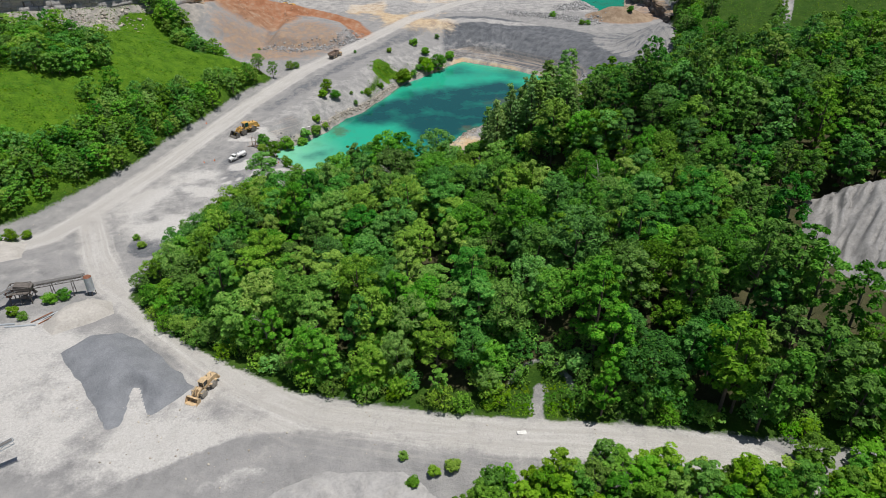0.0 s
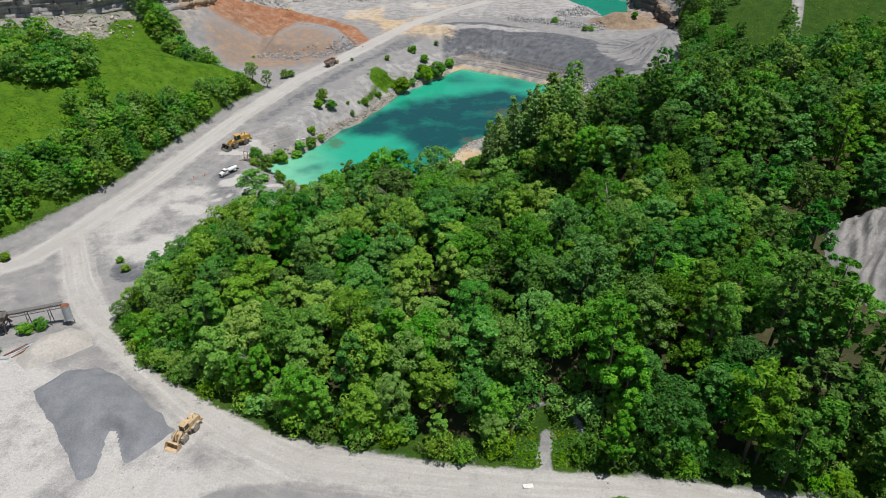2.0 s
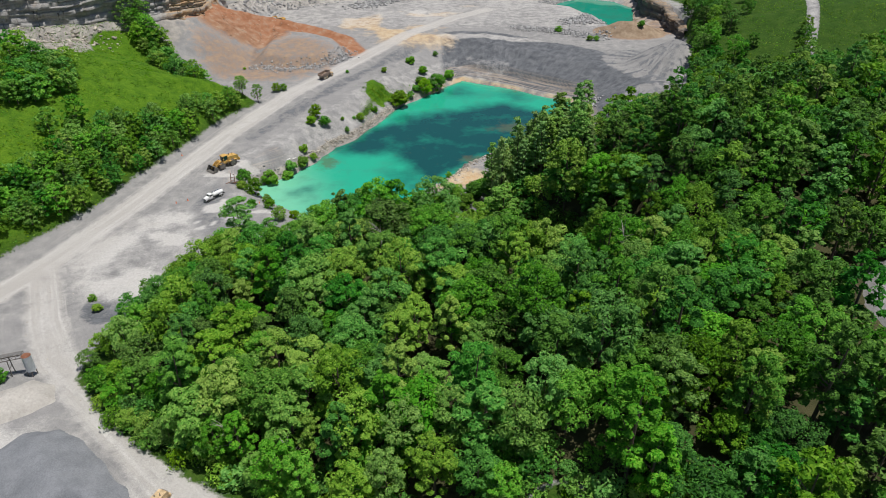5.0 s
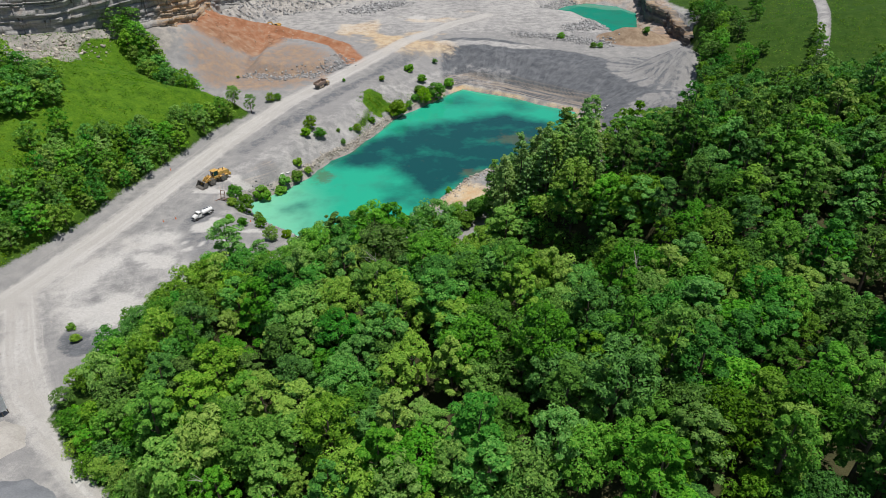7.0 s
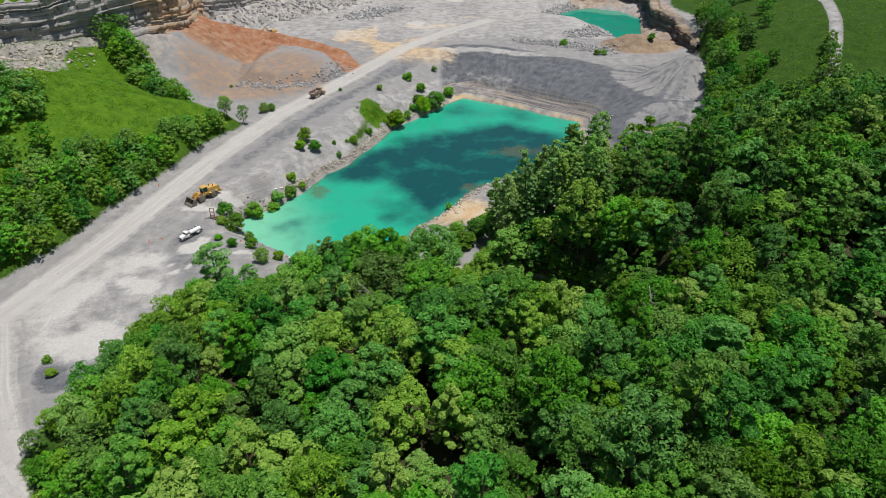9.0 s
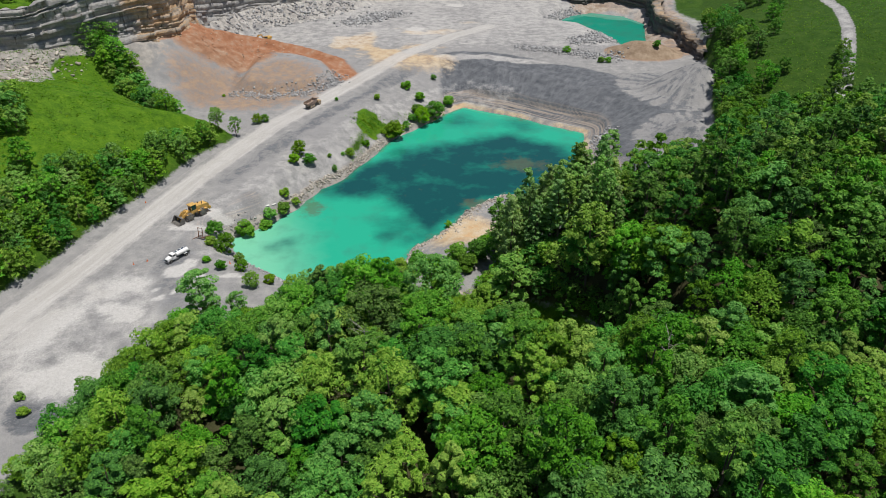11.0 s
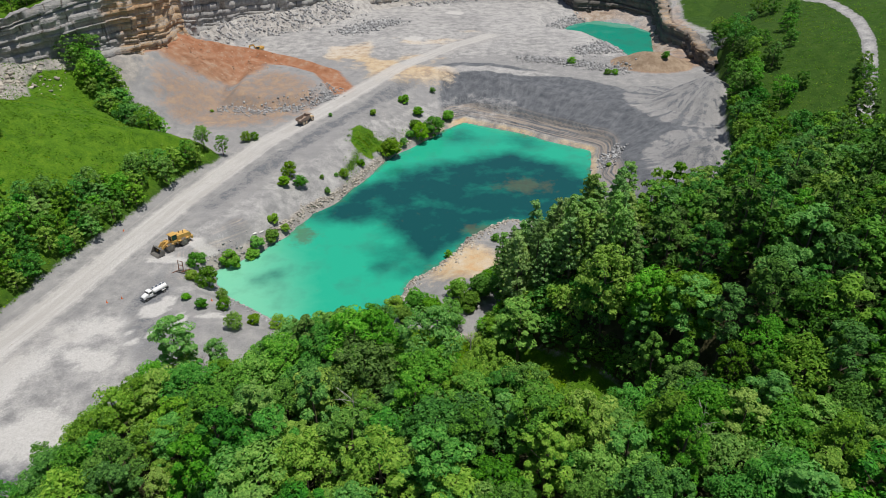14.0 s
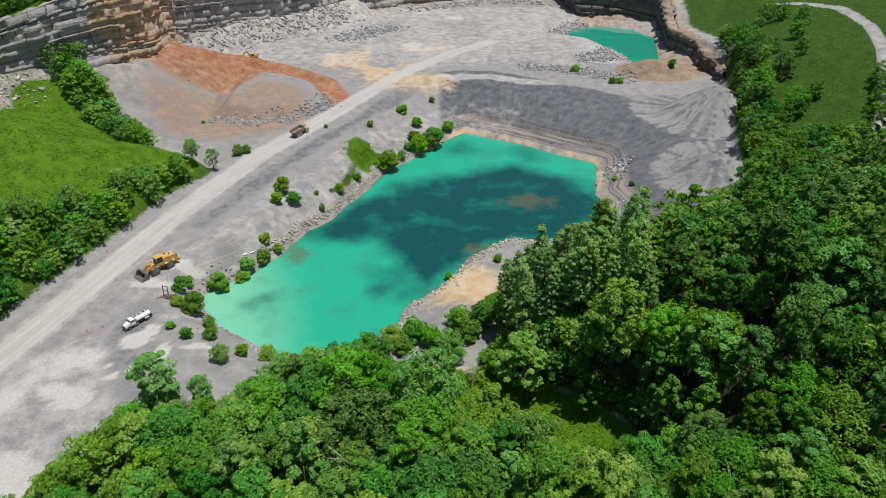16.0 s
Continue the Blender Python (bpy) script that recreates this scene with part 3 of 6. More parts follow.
def build_water(name, poly, z, mat, label, lake):
    xs = np.arange(min(p[0] for p in poly) - 6, max(p[0] for p in poly) + 6, 2.0)
    ys = np.arange(min(p[1] for p in poly) - 6, max(p[1] for p in poly) + 6, 2.0)
    X, Y = np.meshgrid(xs, ys)
    ny, nx = X.shape
    i = np.arange(ny * nx).reshape(ny, nx)
    quads = np.stack([i[:-1, :-1], i[:-1, 1:], i[1:, 1:], i[1:, :-1]], -1).reshape(-1, 4)
    quads = quads[(depth_in(X, Y, poly).ravel()[quads] > -5).all(1)]
    used, inv = np.unique(quads, return_inverse=True)
    X, Y = X.ravel()[used], Y.ravel()[used]
    if lake:
        core = [(-52, 328), (-19, 369), (33, 390), (60, 372), (72, 350), (45, 318), (26, 322), (9, 309), (-4, 292), (-14, 306), (-22, 322), (-40, 322)]
        deep = sstep(depth_in(X, Y, core), -9, 9)
        for cx, cy, r in ((-8, 288, 8), (-60, 283, 4), (-56, 286, 4), (-16, 298, 9), (-20, 292, 6), (40, 402, 9), (10, 408, 9)):
            deep = np.maximum(deep, 0.6 * np.exp(-((X - cx) ** 2 + (Y - cy) ** 2) / r ** 2))
        milky = sstep(-(X + 0.3 * (Y - 280)), 34, 70)
        shoal = np.exp(-((X + 50) / 6) ** 2 - ((Y - 312) / 7) ** 2) + np.exp(-((X - 36) / 11) ** 2 - ((Y - 354) / 8) ** 2)
        shoal = shoal + 0.9 * np.exp(-((X - 14) / 6) ** 2 - ((Y - 317) / 5) ** 2)
        shoal = shoal + 0.5 * sstep(-depth_in(X, Y, poly), -2.5, 0)
    else:
        deep, milky, shoal = 0.1 + 0 * X, 0.05 + 0 * X, 0.4 * sstep(-depth_in(X, Y, poly), -3, 0)
    me = np_mesh(name, np.stack([X, Y, np.full_like(X, z)], -1), inv.reshape(-1, 4), attrs={"deep": deep, "milky": milky, "shoal": np.clip(shoal, 0, 1)})
    me.materials.append(mat)
    tagged(new(name, me), label, "water", kind="structure")


def build_cliff(name, line, foot, rise, warm_at, label, seed, wall_shade=0.0):
    """A rock wall in layers: each bed sticks out or lies back, broken into blocks along its length."""
    rs = np.random.RandomState(seed)
    pts = np.array(line, float)
    seg = np.hypot(*np.diff(pts, axis=0).T)
    s = np.concatenate([[0], np.cumsum(seg)])
    u = np.arange(0, s[-1], 0.9)
    px, py = np.interp(u, s, pts[:, 0]), np.interp(u, s, pts[:, 1])
    px = np.convolve(np.pad(px, 4, "edge"), np.ones(9) / 9, "valid")
    py = np.convolve(np.pad(py, 4, "edge"), np.ones(9) / 9, "valid")
    tx, ty = np.gradient(px), np.gradient(py)
    ln = np.hypot(tx, ty)
    nx, ny = ty / ln, -tx / ln          # towards the pit
    f, r = np.interp(u, s, foot) - 14, np.interp(u, s, rise) + 14
    levels, zz = [0.0], 0.0
    while zz < 1:
        zz += rs.choice([rs.uniform(0.012, 0.03), rs.uniform(0.04, 0.10)])
        levels.append(min(zz, 1.0))
    rows, warm = [], []
    for k in range(len(levels) - 1):
        out = rs.uniform(-0.9, 0.9)
        ub = np.floor((u + k * 1.3) / 3.6) * 3.6 + 1.8 * (np.floor((u + k * 2.1) / 1.8) % 3 == 0)
        for h, back in ((levels[k], 0.9 * (vnoise(u, 0 * u + k * 3.7, 14, seed + 23) > 0.55)), (levels[k] + 0.004, 0.0), (levels[k + 1] - 0.001, 0.0)):
            block = np.floor(fbm(ub, np.full_like(u, k * 9.1), 9, 2, seed) * 9) / 9
            fine = vnoise(ub, np.full_like(u, k * 5.3), 2.4, seed + 3)
            off = 2.2 * (1 - h) + out + 2.4 * (block - 0.5) + 0.9 * (fine - 0.5) + 3.0 * (vnoise(u, 0 * u, 30, seed + 7) - 0.5) + 1.6 * (fbm(ub, np.full_like(u, k * 3.1), 7, 3, seed + 11) - 0.5) - back + 1.8 * (vnoise(u, 0 * u + h * 6, 5, seed + 17) > 0.62)
            rows.append(np.stack([px + nx * off, py + ny * off, f + r * h], -1))
            warm.append(warm_at(px, py, h))
    V = np.array(rows)
    rows_n, m = V.shape[:2]
    cap = V[-1].copy()
    cap[:, 0] -= nx * 6
    cap[:, 1] -= ny * 6
    cap[:, 2] += 2.5 * (vnoise(u, 0 * u, 3, seed + 19) - 0.5) - 0.6
    V = np.concatenate([V, cap[None]])
    warm.append(warm[-1])
    i = np.arange((rows_n + 1) * m).reshape(rows_n + 1, m)
    quads = np.stack([i[:-1, :-1], i[:-1, 1:], i[1:, 1:], i[1:, :-1]], -1).reshape(-1, 4)
    me = np_mesh(name, V.reshape(-1, 3), quads, attrs={"warm": np.array(warm).ravel(), "wall_shade": np.full(len(V.reshape(-1, 3)), wall_shade)})
    me.materials.append(CLIFF)
    tagged(new(name, me), label, "cliff", kind="structure")


build_ground()
build_water("lake", LAKE, 0.0, LAKE_W, "turquoise quarry lake with dark deep water and pale milky shallows", True)
build_water("pond", POND, 8.0, POND_W, "small deep green quarry pond below a rock wall", False)
build_cliff("cliff_west", CLIFF_LINE, CLIFF_FOOT, CLIFF_RISE,
            lambda x, y, h: np.clip(sstep(y, 415, 430) * (1 - sstep(y, 480, 500)) + 0.25 * (h > 0.55) * (y < 440) + 0.35 * (y > 600), 0, 1),
            "layered tan and grey limestone quarry wall", 3)
# this wall faces away from the sun; 0.95 paints that shade
build_cliff("cliff_east", EAST_LINE, EAST_FOOT, EAST_RISE, lambda x, y, h: 0.1 + 0.4 * (h > 0.93) + 0 * x, "rock wall behind the pond, its colour darkened for shade", 9, 0.95)


# ================= trees =================
def leaf_cards(P, N, size, rs, up=0.7):
    """Three-cornered leaf sprays at P, facing about N."""
    n = len(P)
    N = N + rs.normal(0, 0.4, (n, 3)) + np.array([0, 0, up])
    N /= np.linalg.norm(N, axis=1, keepdims=True)
    T = np.cross(N, rs.normal(0, 1, (n, 3)))
    T /= np.linalg.norm(T, axis=1, keepdims=True)
    B = np.cross(N, T)
    s = (size * rs.uniform(0.6, 1.35, n))[:, None]
    w = s * rs.uniform(0.45, 0.8, n)[:, None]
    a = P - T * s * 0.5
    b = P + B * w * 0.6 + T * s * rs.uniform(-0.1, 0.4, n)[:, None] - N * s * 0.14
    c = P - B * w * 0.4 + T * s * 0.5 - N * s * 0.10
    V = np.stack([a, b, c], 1).reshape(-1, 3)
    return V, np.arange(3 * n).reshape(-1, 3)


def crown_points(rs, lobes, cards, rad, h0, h1, shape, puff=1.0):
    """Leaf places in lobes that fill an uneven crown."""
    P, N = [], []
    mid = (h0 + h1) / 2
    for k in range(lobes):
        a = k * 2.39996 + rs.uniform(-0.5, 0.5)
        v = 1 - 1.75 * (k + 0.5) / lobes
        v = np.clip(v + rs.uniform(-0.12, 0.12), -0.85, 1)
        ring = math.sqrt(max(0, 1 - v * v))
        if shape == "cone":
            ring = min(1.0, 0.22 + 0.75 * (1 - v))
        q = rs.uniform(0.5, 1.12)
        c = np.array([math.cos(a) * ring * rad * q, math.sin(a) * ring * rad * q, mid + v * (h1 - h0) / 2 * (0.75 + 0.25 * q)])
        lr = rad * (0.12 + 0.26 * rs.rand() ** 1.4) * puff
        m = max(4, int(cards / lobes * rs.uniform(0.7, 1.3)))
        d = rs.normal(0, 1, (m, 3))
        d[:, 2] = np.abs(d[:, 2]) * 0.9 - 0.15
        d /= np.linalg.norm(d, axis=1, keepdims=True)
        P.append(c + d * lr * rs.uniform(0.8, 1.06, m)[:, None] * np.array([1, 1, 0.7]))
        N.append(d)
    return np.concatenate(P), np.concatenate(N)


def tube(pts, radii, sides=6):
    pts = np.array(pts, float)
    V, Q = [], []
    for k, (p, r) in enumerate(zip(pts, radii)):
        t = pts[min(k + 1, len(pts) - 1)] - pts[max(k - 1, 0)]
        t /= np.linalg.norm(t)
        a = np.cross(t, (0.31, 0.95, 0.02))
        a /= np.linalg.norm(a)
        b = np.cross(t, a)
        for j in range(sides):
            g = 2 * math.pi * j / sides
            V.append(p + r * (math.cos(g) * a + math.sin(g) * b))
    for k in range(len(pts) - 1):
        for j in range(sides):
            Q.append((k * sides + j, k * sides + (j + 1) % sides, (k + 1) * sides + (j + 1) % sides, (k + 1) * sides + j))
    return np.array(V), np.array(Q)


def merged(chunks):
    V, Q, n = [], [], 0
    for v, q in chunks:
        V.append(v)
        Q.append(q + n)
        n += len(v)
    return np.concatenate(V), np.concatenate(Q)


def tree_shape(kind, seed, cards, leaf=0.58):
    """Crown and trunk arrays of one tree, foot at the origin."""
    rs = np.random.RandomState(seed)
    if kind == "pine":
        h, rad, low = rs.uniform(18, 23), rs.uniform(2.3, 3.0), 0.24
        P, N = crown_points(rs, 120, cards, rad, h * low, h, "cone", 0.8)
        V, Q = leaf_cards(P, N, 0.46, rs, 0.3)
    elif kind == "bushy":
        h, rad, low = rs.uniform(10, 14), rs.uniform(4.2, 5.4), 0.05
        P, N = crown_points(rs, 40, cards, rad, 0.3, h, "round")
        V, Q = leaf_cards(P, N, 1.05, rs)
    elif kind == "shrub":
        h, rad, low = rs.uniform(2.4, 4.2), rs.uniform(1.7, 2.6), 0.0
        P, N = crown_points(rs, 26, cards, rad * 0.82, 0.1, h, "round", 1.55)
        V, Q = leaf_cards(P, N, 0.40, rs)
    elif kind == "poplar":
        h, rad, low = 15.5, 3.6, 0.06
        P, N = crown_points(rs, 70, cards, rad, h * low, h, "round", 1.25)
        V, Q = leaf_cards(P, N, 0.48, rs)
    else:
        tall = kind == "tall"
        h = rs.uniform(17, 20) if tall else rs.uniform(13, 17)
        rad = rs.uniform(3.6, 4.4) if tall else rs.uniform(4.2, 5.6)
        low = 0.17 if tall else 0.2
        P, N = crown_points(rs, 44 if tall else 54, cards, rad, h * low, h, "round")
        V, Q = leaf_cards(P, N, leaf, rs)
    lean = rs.uniform(-0.5, 0.5, 2)
    chunks = []
    if kind != "shrub":
        r0 = 0.013 * h + 0.05
        chunks.append(tube([(0, 0, -0.8), (0.1, 0, h * 0.3), (*(lean * 0.5), h * 0.6), (*lean, h * 0.92)], [r0 * 1.25, r0, r0 * 0.7, r0 * 0.15]))
        for k in range(5):
            a, z0 = k * 2.4 + rs.uniform(0, 1), h * rs.uniform(low + 0.05, 0.65)
            e = np.array([math.cos(a) * rad * 0.7, math.sin(a) * rad * 0.7, z0 + h * 0.14])
            chunks.append(tube([(0, 0, z0), (e[0] * 0.5, e[1] * 0.5, z0 + h * 0.05), e], [r0 * 0.45, r0 * 0.3, r0 * 0.08], 4))
    else:
        for k in range(4):
            a = k * 1.57 + rs.uniform(0, 1)
            chunks.append(tube([(0, 0, -0.3), (math.cos(a) * rad * 0.5, math.sin(a) * rad * 0.5, h * 0.7)], [0.07, 0.02], 4))
    return (V, Q), merged(chunks)


def tree_thing(name, kind, seed, cards, mat, label, category, group):
    (V, Q), (TV, TQ) = tree_shape(kind, seed, cards)
    root = new(name)
    tagged(root, label, category, group)
    for nm, v, q, m in (("trunk", TV, TQ, BARK), ("crown", V, Q, mat)):
        me = np_mesh(nm, v, q, smooth=False)
        me.materials.append(m)
        new(nm, me).parent = root
    return root


def scatter(poly, step, seed, keep=None):
    rs = np.random.RandomState(seed)
    x0, x1 = min(p[0] for p in poly), max(p[0] for p in poly)
    y0, y1 = min(p[1] for p in poly), max(p[1] for p in poly)
    X, Y = np.meshgrid(np.arange(x0, x1, step, dtype=float), np.arange(y0, y1, step * 0.87))
    X[1::2] += step / 2
    X, Y = X.ravel() + rs.uniform(-0.36, 0.36, X.size) * step, Y.ravel() + rs.uniform(-0.36, 0.36, X.size) * step
    ok = depth_in(X, Y, poly) > 0
    if keep is not None:
        ok &= keep(X, Y)
    return X[ok], Y[ok]


def stand(root, x, y, scale, rs, sink=0.2):
    m = pose(x, y, land_at(x, y) - sink, rs.uniform(-3, 3), rs.uniform(-3, 3), rs.uniform(0, 360))
    ob = copy_thing(root, m)
    ob.scale = (scale * rs.uniform(0.9, 1.1), scale * rs.uniform(0.9, 1.1), scale * rs.uniform(0.88, 1.15))
    return ob


def woods(name, spots, seeds, kind, cards, mat, label, size=(0.8, 1.2), leaf=0.78):
    """Trees past counting, as one object."""
    rs = np.random.RandomState(seeds)
    forms = [tree_shape(kind, seeds * 31 + k, cards, leaf) for k in range(5)]
    LV, LQ, tone, TV, TQ, nl, nt_ = [], [], [], [], [], 0, 0
    zs = land(np.array([p[0] for p in spots]), np.array([p[1] for p in spots]))
    for (x, y, *cap), z in zip(spots, zs):
        (V, Q), (W, R) = forms[rs.randint(5)]
        a, s = rs.uniform(0, 6.28), min([rs.uniform(*size)] + cap)
        rot = np.array([[math.cos(a), -math.sin(a), 0], [math.sin(a), math.cos(a), 0], [0, 0, rs.uniform(0.85, 1.15)]]) * s
        LV.append(V @ rot.T + (x, y, z - 0.2))
        LQ.append(Q + nl)
        nl += len(V)
        tone.append(np.full(len(V), rs.rand()))
        TV.append(W @ rot.T + (x, y, z - 0.2))
        TQ.append(R + nt_)
        nt_ += len(W)
    root = new(name)
    tagged(root, label, "trees", kind="stuff")
    me = np_mesh("crown", np.concatenate(LV), np.concatenate(LQ), attrs={"tone": np.concatenate(tone)})
    me.materials.append(mat)
    new("crown", me).parent = root
    me = np_mesh("trunk", np.concatenate(TV), np.concatenate(TQ))
    me.materials.append(BARK)
    new("trunk", me).parent = root


PINES = [(18, 242), (18, 258), (24, 274), (36, 276), (45, 270), (49, 256), (48, 238), (45, 226), (34, 233)]
SPOIL = [(85, 146), (87, 130), (96, 110), (150, 98), (185, 184), (116, 180), (92, 172)]


def drop_thing(root):
    for o in list(root.children_recursive) + [root]:
        bpy.data.objects.remove(o)


def build_forest():
    rs = np.random.RandomState(11)
    roots = [tree_thing("broadleaf_tree", k, 40 + i, n, LEAF if i < 6 else LEAF_SHADE, lab, "tree", "trees of the wooded hill") for i, (k, n, lab) in enumerate([
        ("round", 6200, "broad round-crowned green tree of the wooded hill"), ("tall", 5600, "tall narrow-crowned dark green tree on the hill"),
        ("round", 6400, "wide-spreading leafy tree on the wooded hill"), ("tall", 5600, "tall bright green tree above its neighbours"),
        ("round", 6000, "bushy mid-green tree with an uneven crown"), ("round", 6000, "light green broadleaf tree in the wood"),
        ("tall", 5200, "tall tree on the ridge, its shade put into the leaf colour"), ("round", 5800, "dense tree on the ridge, leaf colour darkened for shade")])]
    free = lambda X, Y: ((line_dist(X, Y, LANE) > 4) & (line_dist(X, Y + 6, LANE) > 7.5) & (line_dist(X, Y, TRACK) > 8.5) & (depth_in(X, Y, SPOIL) < 0) & (depth_in(X, Y, PINES) < 0)
                         & (depth_in(X, Y, HILL) > 1) & (X < 0.55 * Y + 48) & (Y < 345))
    X, Y = scatter(HILL, 7.4, 3, free)
    order = np.argsort(np.hypot(X - 10, (Y - 165) * 0.9))
    for i in order[:298]:
        # further right, more trees take the leaves with shade in their colour
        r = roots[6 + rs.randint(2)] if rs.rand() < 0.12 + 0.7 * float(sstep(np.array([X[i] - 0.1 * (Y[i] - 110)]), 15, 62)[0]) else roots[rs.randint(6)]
        edge = depth_in(X[i:i + 1], Y[i:i + 1], HILL)[0]
        s = (rs.uniform(0.62, 1.02) if rs.rand() < 0.45 else rs.uniform(0.95, 1.25)) * (0.7 if edge < 6 else 1.0)
        gap = np.interp(X[i], [p[0] for p in LANE], [p[1] for p in LANE]) - Y[i]
        if -8 < X[i] < 37 and 0 < gap < 26:
            if gap < 7:
                continue
            s = min(s, 0.02 + 0.026 * gap)
        if -42 < X[i] < 18 and gap < 0 or -42 < X[i] < -8 and Y[i] > 232:
            s *= 0.55
        if X[i] < -15 and Y[i] > 165:
            s = min(s, 0.20 + 0.036 * edge)
        stand(r, X[i], Y[i], s, rs)
    for r in roots:
        drop_thing(r)
    rest = [(X[i], Y[i]) for i in order[298:]]
    west = [(x, y, (0.36 if x < -50 else 0.22) + 0.04 * float(depth_in(np.array([x]), np.array([y]), HILL)[0])) for x, y in rest if x < 15]
    woods("woodland_west", west, 14, "round", 3400, LEAF, "low broadleaf wood on the western flank of the hill", (0.6, 1.1), 0.7)
    woods("woodland_ridge", [q for q in rest if q[0] >= 15], 5, "tall", 2000, LEAF_SHADE, "dense broadleaf woodland over the ridge", (0.7, 1.25), 0.95)
    pr = [tree_thing("pine_tree", "pine", 70 + i, 5000, PINE, "slender grey-green pine in a close stand by the lake", "tree", "pines by the lake") for i in range(3)]
    X, Y = scatter(PINES, 3.9, 6)
    for x, y in zip(X, Y):
        stand(pr[rs.randint(3)], x, y, rs.uniform(0.9, 1.2), rs)
    for r in pr:
        drop_thing(r)
    # saplings and shrubs in the gaps and along the edge
    X, Y = scatter(HILL, 4.2, 17, lambda X, Y: (depth_in(X, Y, HILL) < 5.5) & (Y < 260) & (X < 150) & (line_dist(X, Y, TRACK) > 6.5) & (fbm(X, Y, 14, 2, 5) > 0.33))
    X4, Y4 = scatter([(-10, 224), (10, 217), (25, 210), (40, 202), (46, 207), (28, 217), (12, 225), (-6, 233)], 4.4, 38, lambda X, Y: line_dist(X, Y, LANE) > 3)
    woods("undergrowth_edge", list(zip(X, Y)) + list(zip(X4, Y4)), 15, "shrub", 620, BUSH, "leafy undergrowth along the edge of the wood", (0.6, 1.4))
    X, Y = scatter(HILL, 4.6, 18, lambda X, Y: (depth_in(X, Y, HILL) < 18) & (depth_in(X, Y, HILL) > 2.5) & (Y < 160) & (X < 110) & (line_dist(X, Y, TRACK) > 6.5) & (fbm(X, Y, 12, 2, 7) > 0.36))
    X2, Y2 = scatter([(12, 240), (24, 232), (36, 222), (46, 212), (56, 218), (56, 230), (40, 236), (24, 244), (14, 252)], 3.4, 28, lambda X, Y: line_dist(X, Y, LANE) > 4.5)
    woods("undergrowth_saplings", list(zip(X, Y)) + list(zip(X2, Y2)), 16, "shrub", 760, LEAF, "saplings and undergrowth below the hill's trees", (1.1, 2.1))
    # left hillside woods
    road_wood = [(-200, 184), (-150, 211), (-128, 254), (-121, 282), (-112, 310), (-103, 337), (-95, 352), (-104, 350), (-113, 330), (-127, 306), (-139, 290), (-144, 266), (-156, 238), (-210, 224)]
    X, Y = scatter(road_wood, 5.0, 8)
    woods("woodland_roadside", list(zip(X, Y)), 6, "bushy", 1150, LEAF, "dense mixed woodland between haul road and grass slope", (0.5, 0.85))
    upper = [(-186, 288), (-165, 291), (-152, 308), (-155, 318), (-166, 330), (-190, 334), (-240, 325), (-240, 285)]
    X, Y = scatter(upper, 6.0, 9)
    X3, Y3 = scatter([(-150, 276), (-141, 288), (-139, 298), (-146, 292), (-152, 282)], 5.6, 19)
    rim = [(-170, 404), (-152, 388), (-136, 373), (-123, 362), (-119, 370), (-137, 390), (-152, 406), (-164, 414)]
    X2, Y2 = scatter(rim, 4.6, 10)
    woods("woodland_upper", list(zip(X, Y)) + list(zip(X2, Y2)) + list(zip(X3, Y3)), 7, "bushy", 1100, LEAF, "leafy clumps of trees beside the grass slope", (0.6, 1.0))
    top = [(-300, 348), (-262, 360), (-205, 394), (-178, 412), (-184, 440), (-300, 410)]
    X, Y = scatter(top, 7, 29)
    X5, Y5 = scatter([(-190, 412), (-172, 416), (-160, 424), (-160, 440), (-192, 440)], 5.5, 39)
    X, Y = np.concatenate([X, X5]), np.concatenate([Y, Y5])
    woods("woodland_clifftop", list(zip(X, Y)), 27, "bushy", 600, LEAF_SHADE, "trees on top of the layered quarry wall", (0.5, 0.9))
    # right hillside clumps, their shade put into the leaf colour
    clump = [(120, 346), (128, 374), (134, 394), (144, 425), (153, 468), (160, 505), (176, 512), (168, 476), (156, 432), (147, 398), (142, 366), (172, 346), (225, 250), (170, 296), (130, 320)]
    X, Y = scatter(clump, 6.6, 12, lambda X, Y: (line_dist(X, Y, FAR_ROAD) > 7) & ((Y < 345) | (fbm(X, Y, 22, 2, 6) > 0.2)))
    extra = [(190, 474), (194, 482), (199, 490), (186, 466), (203, 500), (192, 520), (186, 512), (168, 452), (160, 420), (164, 428), (152, 388), (158, 392), (164, 396), (188, 392), (191, 398), (177, 372), (182, 378), (186, 384), (176, 440), (181, 448), (196, 510)]
    woods("woodland_right", list(zip(X, Y)) + extra, 8, "bushy", 1200, LEAF_SHADE, "broadleaf trees on the far hillside, leaf colour darkened for shade", (0.55, 1.0))
    # near fringe below the road
    fringe = [(4, 87), (20, 92), (36, 93), (50, 91), (64, 87), (72, 94), (120, 90), (120, 76), (60, 74), (0, 74)]
    X, Y = scatter(fringe, 4.2, 13)
    woods("woodland_fringe", list(zip(X, Y)), 9, "bushy", 2000, BUSH, "bright young trees below the front road", (0.45, 0.75))


